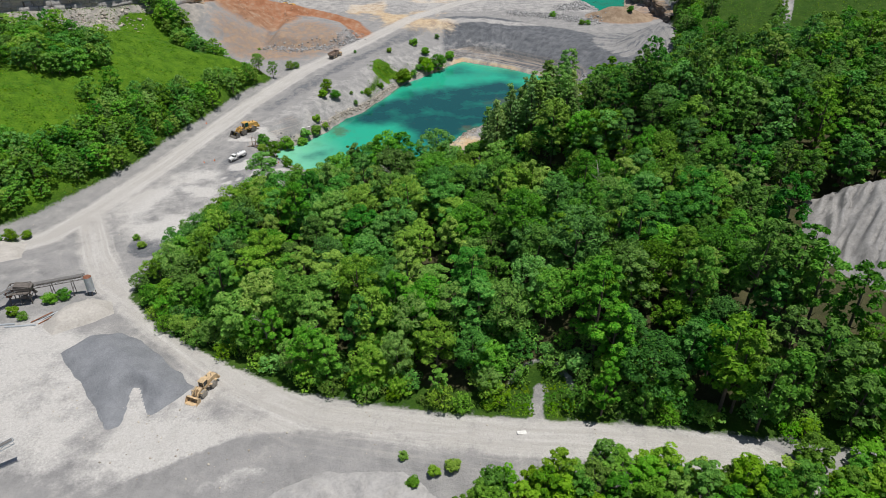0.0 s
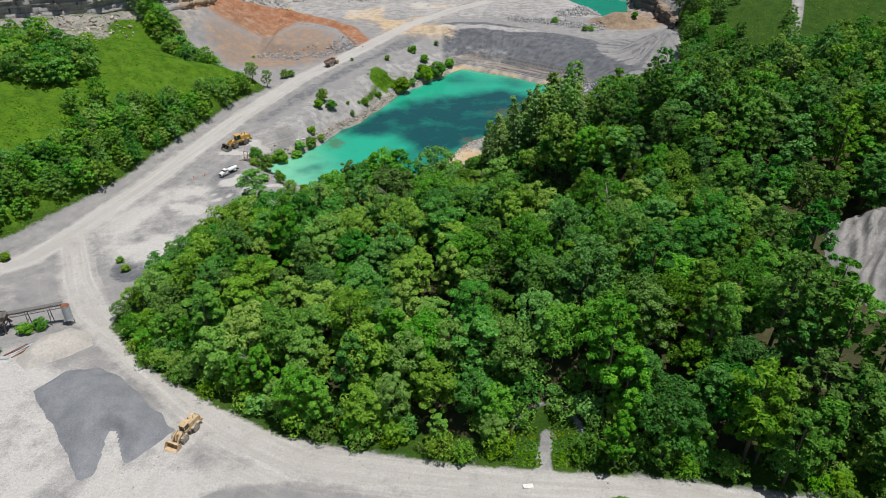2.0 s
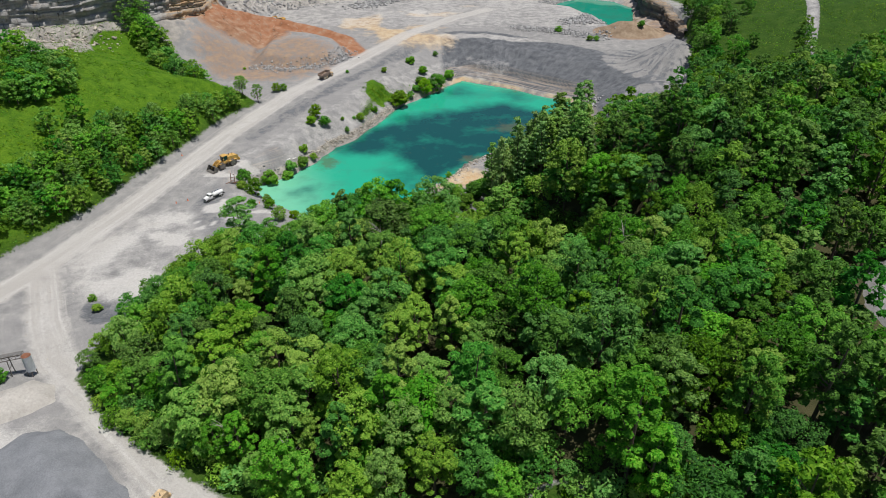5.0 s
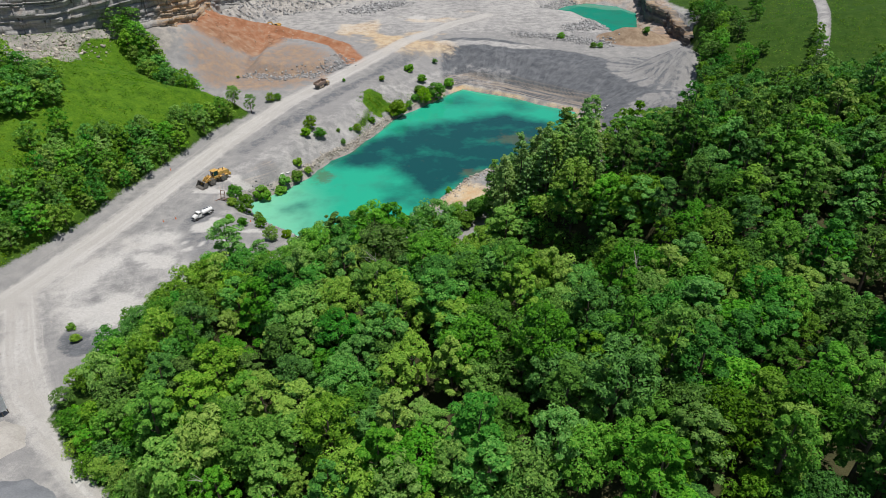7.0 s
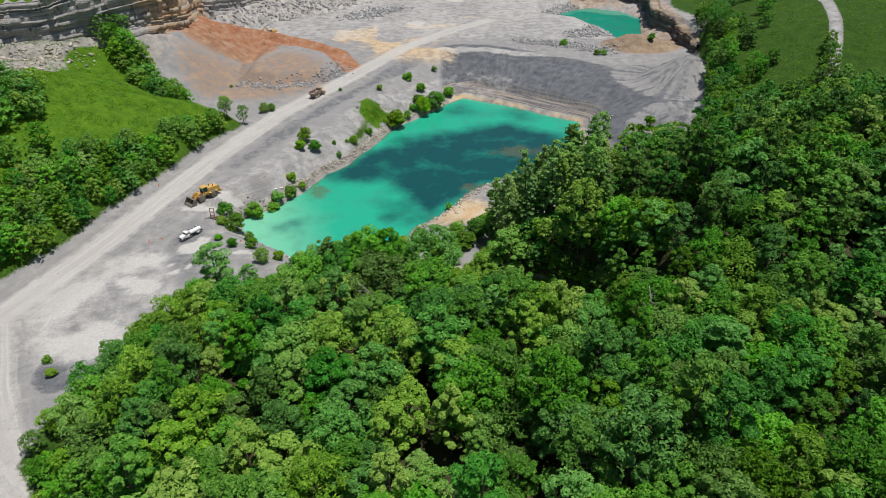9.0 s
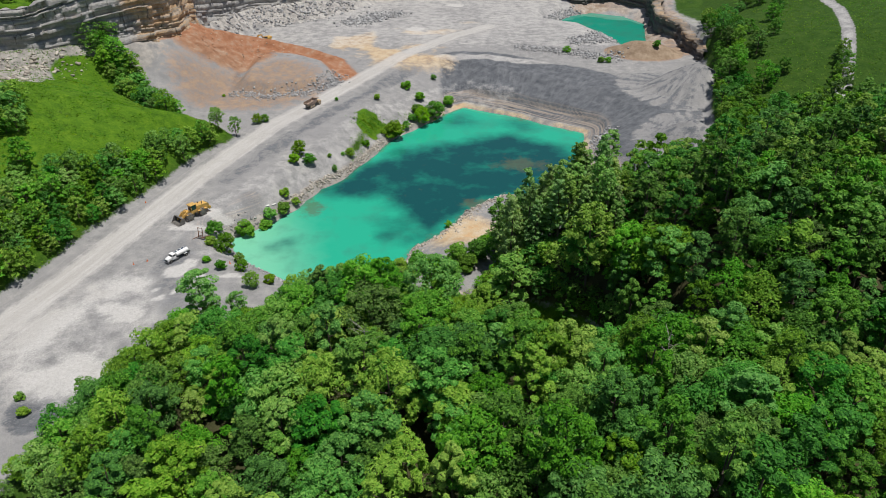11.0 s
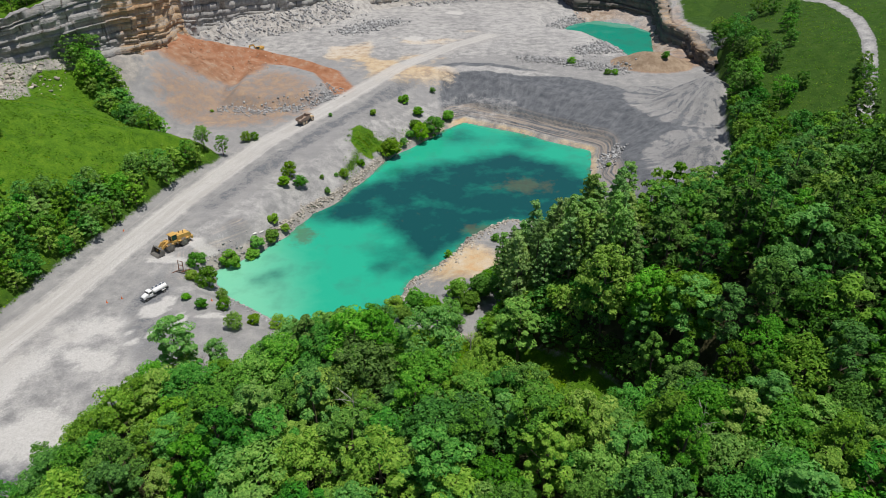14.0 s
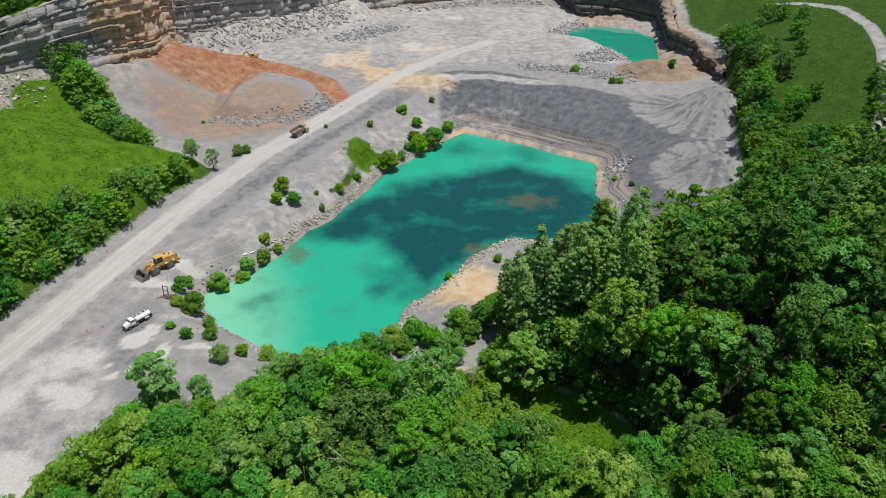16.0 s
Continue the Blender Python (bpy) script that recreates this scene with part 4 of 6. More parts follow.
def build_shrubs():
    """Shrubs and young trees on the banks, each where it stands."""
    rs = np.random.RandomState(21)
    kinds = [tree_thing("shrub", "shrub", 90 + i, 2600, BUSH, "leafy green shrub on the gravel bank", "shrub", "shrubs round the lake") for i in range(3)]
    bank = [(-23, 384, 2.6), (-34, 366, 1.1), (-9, 402, 2.0), (-3, 409, 2.1), (-12, 408, 1.6), (-11, 421, 1.4), (-18, 431, 1.6), (-32, 407, 0.9), (-60, 341, 1.4), (-61, 335, 1.3), (-55, 338, 1.1),
            (-48, 346, 0.5), (-43, 352, 0.5), (-41, 356, 0.6), (-40, 354, 0.9), (4, 425, 1.7), (-2, 418, 1.2), (-72, 292, 2.0), (-78, 273, 1.1), (-73, 272, 1.6), (-70, 257, 1.0), (-76, 261, 0.7),
            (-64, 258, 1.0), (-80, 287, 1.1), (-58, 247, 1.1), (-65, 301, 1.5), (-61, 307, 1.4), (-57, 313, 0.9), (-66, 297, 1.3), (-4, 449, 0.75), (-14, 400, 1.2), (-17, 393, 0.8), (-45, 340, 0.6)]
    spots = [(x, y, s / 1.22) for x, y, s in bank] + [(-54, 252, 0.9), (-47, 252, 0.9), (-80, 281, 0.9),
             (-61, 314, 0.9), (-42, 248, 1.0), (-67, 266, 0.7), (20, 306, 0.7), (3, 297, 0.6), (75, 480, 0.8), (92, 463, 0.9), (96, 463, 0.7), (126, 474, 1.0), (-85, 375, 0.8), (-82, 377, 0.7),
             (-20, 256, 1.6), (-13, 257, 1.5), (-7, 255, 1.6), (-2, 252, 1.5), (3, 248, 1.6), (-10, 250, 1.2), (8, 256, 1.6), (12, 262, 1.7), (16, 268, 1.6), (5, 262, 1.4), (-16, 246, 1.3), (2, 243, 0.9),
             (-142, 200, 0.7), (-146, 198, 0.8), (-150, 196, 0.8), (-104, 199, 0.6), (-100, 193, 0.6), (-113, 159, 0.9), (-110, 161, 0.7), (-120, 152, 0.8), (-116, 150, 0.5),
             (-8, 96, 0.5), (-2, 92, 0.6), (2, 93, 0.7), (-6, 90, 0.6), (-110, 410, 0.4), (-52, 404, 0.35), (74, 368, 0.5), (79, 360, 0.5)]
    for x, y, s in spots:
        stand(kinds[rs.randint(3)], x, y, s * 1.22, rs, 0.1)
    for k in kinds:
        drop_thing(k)
    pop = tree_thing("poplar_tree", "poplar", 131, 9000, LEAF, "dense upright tree alone at the yard's edge", "tree", "")
    stand(pop, -66, 226, 1.3, rs)
    stand(pop, -57, 228, 0.75, rs)
    drop_thing(pop)
    # two old trees at the corner of the haul road
    corner = tree_thing("roadside_tree", "round", 133, 3600, LEAF, "leafy tree at the bend of the haul road", "tree", "roadside trees")
    for x, y, s in ((-97, 356, 0.7), (-91, 360, 0.6), (-100, 362, 0.6)):
        stand(corner, x, y, s, rs)
    drop_thing(corner)
    # poplars at the lake corner and the round trees by the outlet
    lake_tree = tree_thing("shore_tree", "round", 134, 4400, LEAF, "bushy tree at the lake's corner", "tree", "trees at the shore")
    for x, y, s in ((-24, 245, 0.5), (-15, 244, 0.55), (-31, 240, 0.4), (18, 258, 0.8), (22, 268, 0.8)):
        stand(lake_tree, x, y, s, rs)
    drop_thing(lake_tree)


def build_bare_branches():
    rs = np.random.RandomState(37)
    grey = plain_mat("dead_wood", (0.38, 0.35, 0.32), 0.9, vary=0.2)
    for x, y, h in ((-58, 222, 11), (-16, 186, 19), (44, 176, 20), (8, 236, 6), (-44, 132, 12), (-30, 125, 13)):
        chunks = [tube([(0, 0, -0.5), (0.3, 0.1, h * 0.5), (0.1, 0.4, h)], [0.2, 0.14, 0.03], 5)]
        for k in range(16):
            a, z0 = rs.uniform(0, 6.28), h * rs.uniform(0.45, 0.92)
            ln = rs.uniform(1.5, 3.6)
            e = np.array([math.cos(a) * ln, math.sin(a) * ln, z0 + ln * 0.7])
            chunks.append(tube([(0.1, 0.1, z0), e * (0.5, 0.5, 1) + (0, 0, -ln * 0.25), e], [0.07, 0.05, 0.015], 4))
        v, q = merged(chunks)
        me = np_mesh("dead_tree", v, q)
        me.materials.append(grey)
        ob = tagged(new("dead_tree", me), "bare grey dead tree with broken branches", "tree", "dead trees")
        ob.matrix_basis = pose(x, y, land_at(x, y))


def build_herbs():
    """Rank herbs and tufts over the grass slopes."""
    rs = np.random.RandomState(51)
    P = []
    for poly, n in ((LEFT, 70000), (RIGHT, 34000)):
        X, Y = (rs.uniform(-270, -90, n), rs.uniform(185, 440, n)) if poly is LEFT else (rs.uniform(115, 270, n), rs.uniform(250, 600, n))
        ok = (depth_in(X, Y, poly) > 1) & (line_dist(X, Y, FAR_ROAD) > 4) & (fbm(X, Y, 6, 3, 8) > 0.36) & (cliff_top(X, Y) < -50)
        P.append(np.stack([X[ok], Y[ok], land(X[ok], Y[ok]) + 0.15], -1))
    for line, n, w in ((LANE, 3200, 9), (TRACK, 1300, 9), ([(-40, 352), (-34, 378), (-14, 405)], 500, 3), ([(-37, 378), (-31, 391)], 900, 5.0)):
        k = rs.uniform(0, len(line) - 1.001, n)
        a, b = np.array(line)[k.astype(int)], np.array(line)[k.astype(int) + 1]
        q = a + (b - a) * (k % 1)[:, None] + rs.normal(0, w * 0.5, (n, 2))
        ok = np.abs(q[:, 0] - 21) > (1.2 if line is TRACK else -1)
        q = q[ok & ((depth_in(q[:, 0], q[:, 1], HILL) > 0) | (line is not TRACK))]
        P.append(np.concatenate([q, land(q[:, 0], q[:, 1])[:, None] + 0.15], 1))
    P = np.concatenate(P)
    V, Q = leaf_cards(P, np.tile([0, 0, 0.6], (len(P), 1)), 0.8, rs, 0.3)
    tone = np.repeat(fbm(P[:, 0], P[:, 1], 30, 2, 4), 3)
    me = np_mesh("meadow_herbs", V, Q, attrs={"tone": tone})
    me.materials.append(leaf_mat("herb_leaves", (0.044, 0.125, 0.006), (0.092, 0.215, 0.009), (0.16, 0.30, 0.02), 0.3))
    tagged(new("meadow_herbs", me), "rank green herbs and grass tufts on the slopes", "grass", kind="stuff")


# ================= loose rock =================
def rock_field(name, spots, label, mat, seed, flat=0.6):
    """Broken blocks, each a twisted six-sided stone, as one object."""
    rs = np.random.RandomState(seed)
    cube = np.array([(x, y, z) for z in (-1, 1) for y in (-1, 1) for x in (-1, 1)], float)
    faces = np.array([(0, 2, 3, 1), (4, 5, 7, 6), (0, 1, 5, 4), (1, 3, 7, 5), (3, 2, 6, 7), (2, 0, 4, 6)])
    spots = np.array(spots)
    n = len(spots)
    V = cube[None] * rs.uniform(0.55, 1.0, (n, 8, 3)) * (spots[:, 2] * 0.5)[:, None, None] * np.array([1.2, 0.9, flat])
    a = rs.uniform(0, 6.28, n)
    c, s_ = np.cos(a)[:, None], np.sin(a)[:, None]
    tilt = rs.normal(0, 0.25, (n, 2))
    x, y, z = V[..., 0], V[..., 1], V[..., 2]
    z = z + x * tilt[:, :1] + y * tilt[:, 1:]
    W = np.stack([x * c - y * s_ + spots[:, :1], x * s_ + y * c + spots[:, 1:2], z + (land(spots[:, 0], spots[:, 1]) + spots[:, 2] * flat * 0.22)[:, None]], -1)
    Q = (faces[None] + (np.arange(n) * 8)[:, None, None]).reshape(-1, 4)
    me = np_mesh(name, W.reshape(-1, 3), Q)
    me.materials.append(mat)
    tagged(new(name, me), label, "rocks", kind="stuff")


def along(line, n, spread_, rs, lo, hi):
    line = np.array(line, float)
    seg = np.hypot(*np.diff(line, axis=0).T)
    s = np.concatenate([[0], np.cumsum(seg)])
    u = rs.uniform(0, s[-1], n)
    x, y = np.interp(u, s, line[:, 0]), np.interp(u, s, line[:, 1])
    return np.stack([x + rs.normal(0, spread_, n), y + rs.normal(0, spread_, n), lo + (hi - lo) * rs.rand(n) ** 3], -1)


def stone_mat(name, lo, hi):
    m, nt, b = nodes_of(name)
    geo = nt.nodes.new("ShaderNodeNewGeometry")
    c = ramp_out(nt, geo.outputs["Random Per Island"], [(0.1, lo), (0.9, hi)])
    c = mixc(nt, math_out(nt, "MULTIPLY", noise_out(nt, 2.5, 4), 0.5), c, lo)
    nt.links.new(c, b.inputs["Base Color"])
    b.inputs["Roughness"].default_value = 0.9
    return m


def build_rocks():
    rs = np.random.RandomState(61)
    pale = stone_mat("pale_limestone", (0.28, 0.25, 0.21), (0.60, 0.55, 0.47))
    grey = stone_mat("grey_limestone", (0.22, 0.22, 0.225), (0.46, 0.46, 0.455))
    warm = stone_mat("earthy_stone", (0.30, 0.19, 0.12), (0.55, 0.42, 0.32))
    west = [(8, 432), (-4, 413), (-22, 387), (-34, 360), (-43, 339), (-52, 329), (-58, 314), (-66, 301)]
    rock_field("shore_rocks_west", along(west, 2600, 0.75, rs, 0.2, 1.15), "pale limestone slabs along the lake's bank", pale, 1, 0.35)
    near = [(-66, 301), (-78, 289), (-76, 277), (-65, 267), (-53, 259), (-42, 253), (-33, 250), (-44, 243), (-47, 236)]
    rock_field("shore_rocks_near", along(near, 1000, 1.4, rs, 0.15, 1.0), "grey broken stones at the shallow end", grey, 2, 0.5)
    spit = [(-19, 262), (-11, 272), (-8, 282), (3, 294), (11, 307), (18, 316), (26, 322), (38, 318)]
    rock_field("shore_rocks_spit", along(spit, 1300, 2.2, rs, 0.15, 1.1), "pale rubble on the ochre spit", pale, 3)
    east = [(50, 324), (60, 334), (72, 346), (76, 352)]
    rock_field("shore_rocks_east", np.concatenate([along(east, 600, 2.0, rs, 0.15, 1.0), along([(73, 368), (76, 376), (82, 384)], 420, 1.9, rs, 0.25, 1.5)]),
               "grey stones below the gravel slope", grey, 4)
    rock_field("rubble_pond", np.concatenate([along([(48, 492), (66, 486), (84, 478), (104, 470)], 1000, 3.6, rs, 0.3, 1.7), along([(84, 506), (98, 512), (108, 530)], 1000, 5.0, rs, 0.35, 2.0),
                                              along([(76, 575), (88, 598), (104, 614)], 500, 3.0, rs, 0.4, 2.0)]), "heaped grey quarry rubble beside the pond", grey, 5, 0.8)
    rock_field("rubble_wall", np.concatenate([along([(-62, 552), (-45, 575), (-30, 582)], 1300, 5.0, rs, 0.35, 2.2), along([(-140, 520), (-120, 548), (-95, 566), (-66, 610)], 1400, 6.0, rs, 0.3, 2.0),
                                              along([(-20, 640), (40, 668), (90, 660)], 600, 5, rs, 0.4, 2.2)]), "broken grey rock at the foot of the quarry wall", grey, 6, 0.8)
    rock_field("rubble_pad", along([(-106, 414), (-88, 409), (-70, 415), (-57, 428), (-54, 440)], 1300, 2.6, rs, 0.2, 1.2), "grey rubble on the pad's slope", grey, 7, 0.8)
    rock_field("rubble_red", along([(-138, 458), (-128, 470), (-112, 478), (-92, 470), (-120, 450), (-134, 440)], 700, 8.0, rs, 0.15, 0.9), "stones strewn over red scree", warm, 8)
    rock_field("rubble_slope", np.concatenate([along([(-205, 372), (-190, 378), (-172, 392)], 260, 5.0, rs, 0.4, 2.2), along([(-186, 352), (-180, 366)], 60, 3, rs, 0.5, 2.5)]),
               "fallen blocks above the grass slope", pale, 9)
    rock_field("road_stones", np.concatenate([along(HAUL, 160, 6.0, rs, 0.1, 0.42), along(FRONT[:9], 160, 5.0, rs, 0.1, 0.4), along([(-30, 96), (-50, 98), (-90, 120)], 160, 6, rs, 0.15, 0.5)]),
               "loose stones beside the haul roads", pale, 10)
    rock_field("shoal_rocks", np.concatenate([along([(32, 352), (40, 355)], 60, 3.0, rs, 0.4, 1.4), along([(-50, 311), (-46, 314)], 40, 2.2, rs, 0.4, 1.3)]), "stones breaking the lake's surface", pale, 11)


def heap(name, poly, top, steep, mat, label, rough=0.4, rills=0.0, notch=None):
    """A heap of loose material over a polygon, at its own angle of rest."""
    xs = np.arange(min(p[0] for p in poly) - 1, max(p[0] for p in poly) + 1, 0.7)
    ys = np.arange(min(p[1] for p in poly) - 1, max(p[1] for p in poly) + 1, 0.7)
    X, Y = np.meshgrid(xs, ys)
    d = depth_in(X, Y, poly) + 2.2 * (fbm(X, Y, 6, 3, 71) - 0.5)
    h = top * (1 - np.exp(-np.maximum(d, 0) * steep / top)) + rough * (fbm(X, Y, 5, 3, 3) - 0.5) * sstep(d, 0, 3)
    cx, cy = X.mean(), Y.mean()
    if rills:
        an = np.arctan2(X - cx, Y - cy)
        w = X * 0.82 - Y * 0.57 + 1.5 * (vnoise(X, Y, 7, 4) - 0.5)
        h = h + rills * sstep(d, 0, 5) * (np.sqrt(np.abs(vnoise(w * 0.72, (X + Y) / 40, 1, 15) - 0.5)) * 0.42 + 0.5 * np.abs(vnoise(w * 0.85, (X + Y) / 16, 1, 18) - 0.5) - 0.3) * 1.3 if top > 9 else h + rills * sstep(d, 0, 5) * (np.abs(vnoise(an * 24, d / 30, 1, 5) - 0.5) + 0.8 * np.abs(vnoise(an * 44, d / 18, 1, 8) - 0.5) - 0.35)
    if notch:
        h = h * np.clip(1 - 1.2 * np.exp(-(line_dist(X, Y, notch) / (8.0 - 0.3 * (Y - notch[0][1]))) ** 2), 0, 1)
    Z = land(X, Y) + h - 0.35 + 0.3 * sstep(d, -0.5, 1)
    ny, nx = X.shape
    i = np.arange(ny * nx).reshape(ny, nx)
    quads = np.stack([i[:-1, :-1], i[:-1, 1:], i[1:, 1:], i[1:, :-1]], -1).reshape(-1, 4)
    quads = quads[(d.ravel()[quads] > -0.7).any(1)]
    used, inv = np.unique(quads, return_inverse=True)
    me = np_mesh(name, np.stack([X, Y, Z], -1).reshape(-1, 3)[used], inv.reshape(-1, 4), smooth=True)
    me.materials.append(mat)
    tagged(new(name, me), label, "heap")


def gravel_mat(name, lo, hi, scale=3.0):
    m, nt, b = nodes_of(name)
    n1, n2 = noise_out(nt, scale, 5, 0.75), noise_out(nt, 0.25, 4)
    c = ramp_out(nt, mixc(nt, 0.4, n1, n2), [(0.35, lo), (0.65, hi)])
    nt.links.new(c, b.inputs["Base Color"])
    b.inputs["Roughness"].default_value = 0.95
    b.inputs["Specular IOR Level"].default_value = 0.15
    bump(nt, b, n1, 0.7, 0.25)
    return m


def build_heaps():
    blue = gravel_mat("crushed_stone", (0.15, 0.16, 0.175), (0.27, 0.28, 0.30))
    sand = gravel_mat("stone_sand", (0.34, 0.32, 0.295), (0.50, 0.475, 0.44), 1.5)
    spoil = gravel_mat("weathered_screenings", (0.20, 0.195, 0.19), (0.33, 0.325, 0.32), 0.8)
    heap("gravel_heap", [(-98, 134), (-94, 142), (-86, 144), (-76, 137), (-66, 128), (-59, 121), (-62, 116), (-68, 109), (-75, 107), (-84, 118)], 5.0, 0.62, blue,
         "wide heap of blue-grey crushed stone on the yard", 0.5, 0, [(-67, 103), (-70, 112), (-73, 120)])
    heap("sand_heap", [(-110, 146), (-108, 156), (-102, 162), (-95, 160), (-92, 153), (-97, 147), (-104, 142)], 6.0, 0.85, sand, "rippled cone of pale stone sand below the conveyor", 0.5, 1.0)
    heap("spoil_heap", [(98, 140), (104, 132), (122, 122), (150, 112), (172, 150), (168, 185), (130, 186), (106, 178), (99, 162)], 17, 0.95, spoil,
         "tall grey spoil heap cut by rain gullies", 0.8, 9.0)
    silt = gravel_mat("washed_silt", (0.28, 0.275, 0.27), (0.43, 0.42, 0.41), 1.2)
    heap("sand_bank", [(-42, 66), (-41, 82), (-34, 90), (-24, 94), (-8, 93), (4, 84), (8, 70)], 2.5, 0.45, silt, "eroded bank of pale sand below the road", 2.2, 2.2)
    heap("dirt_heap", [(-168, 196), (-152, 200), (-140, 196), (-136, 186), (-146, 180), (-166, 178)], 3.0, 0.5, sand, "low weedy heap of dirt beside the junction", 1.0)


# ================= machines =================
def box(bm, x0, x1, y0, y1, z0, z1, m=None, bev=0.0, taper=None):
    """A box; taper shrinks its top in x and y."""
    r = bmesh.ops.create_cube(bm, size=1.0)
    vs = r["verts"]
    for v in vs:
        top = v.co.z > 0
        sx, sy = (taper if (taper and top) else (1, 1))
        v.co = Vector(((x0 + x1) / 2 + v.co.x * (x1 - x0) * sx, (y0 + y1) / 2 + v.co.y * (y1 - y0) * sy, (z0 + z1) / 2 + v.co.z * (z1 - z0)))
    if bev:
        es = list({e for v in vs for e in v.link_edges})
        vs = list({v for f in bmesh.ops.bevel(bm, geom=es, offset=bev, segments=2, affect="EDGES")["faces"] for v in f.verts} | {v for v in vs if v.is_valid})
    if m is not None:
        bmesh.ops.transform(bm, matrix=m, verts=[v for v in vs if v.is_valid])
    return bm


def rod(bm, a, b, r, sides=8, r2=None):
    a, b = Vector(a), Vector(b)
    res = bmesh.ops.create_cone(bm, cap_ends=True, segments=sides, radius1=r, radius2=r if r2 is None else r2, depth=(b - a).length)
    bmesh.ops.transform(bm, matrix=Matrix.Translation((a + b) / 2) @ (b - a).to_track_quat("Z", "Y").to_matrix().to_4x4(), verts=res["verts"])
    return bm


def beam(bm, a, b, w, h):
    """A square bar from a to b."""
    a, b = Vector(a), Vector(b)
    r = bmesh.ops.create_cube(bm, size=1.0)
    m = Matrix.Translation((a + b) / 2) @ (b - a).to_track_quat("X", "Z").to_matrix().to_4x4() @ Matrix.Diagonal((((b - a).length), w, h, 1))
    bmesh.ops.transform(bm, matrix=m, verts=r["verts"])
    return bm


def profile(bm, pts, y0, y1):
    """A side view (x, z) given thickness from y0 to y1."""
    a = [bm.verts.new((x, y0, z)) for x, z in pts]
    b = [bm.verts.new((x, y1, z)) for x, z in pts]
    bm.faces.new(a)
    bm.faces.new(b[::-1])
    n = len(pts)
    for i in range(n):
        bm.faces.new((a[i], b[i], b[(i + 1) % n], a[(i + 1) % n]))
    bmesh.ops.recalc_face_normals(bm, faces=bm.faces)
    return bm


B = bmesh.new


def tread_wheel(parent, x, y, r, w, tyre_mat, rim_mat):
    bm = B()
    side = 1 if y > 0 else -1
    res = bmesh.ops.create_cone(bm, cap_ends=True, segments=24, radius1=r, radius2=r, depth=w)
    bmesh.ops.bevel(bm, geom=[e for e in bm.edges if e.calc_face_angle(0) > 1.0], offset=r * 0.16, segments=2, affect="EDGES")
    bmesh.ops.transform(bm, matrix=pose(x, y, r, 90, 0, 0), verts=bm.verts)
    for k in range(20):
        box(bm, -0.05, 0.05, -w * 0.48, w * 0.48, r - 0.03, r + 0.05, pose(x, y, r) @ pose(0, 0, 0, 0, k * 18, 0))
    wheel = part("wheel", bm, tyre_mat, parent)
    bm = B()
    rod(bm, (x, y + side * w * 0.36, r), (x, y + side * w * 0.54, r), r * 0.52, 18, r * 0.46)
    rod(bm, (x, y + side * w * 0.5, r), (x, y + side * w * 0.62, r), r * 0.2, 12)
    part("rim", bm, rim_mat, wheel)
    return wheel


def machine_mats(dust):
    mixd = lambda c: tuple(a * (1 - dust) + b * dust for a, b in zip(c, (0.5, 0.46, 0.40)))
    return dict(y=plain_mat("yellow_paint", mixd((0.68, 0.37, 0.04)), 0.55, vary=0.45, scale=1.2), d=plain_mat("dark_steel", mixd((0.05, 0.05, 0.05)), 0.6, vary=0.4),
                t=plain_mat("tyre_rubber", mixd((0.11, 0.10, 0.09)), 0.9, vary=0.4), g=plain_mat("cab_glass", (0.02, 0.03, 0.035), 0.08, vary=0.1, spec=0.8),
                s=plain_mat("worn_steel", mixd((0.20, 0.18, 0.16)), 0.5, 0.3, 0.4))


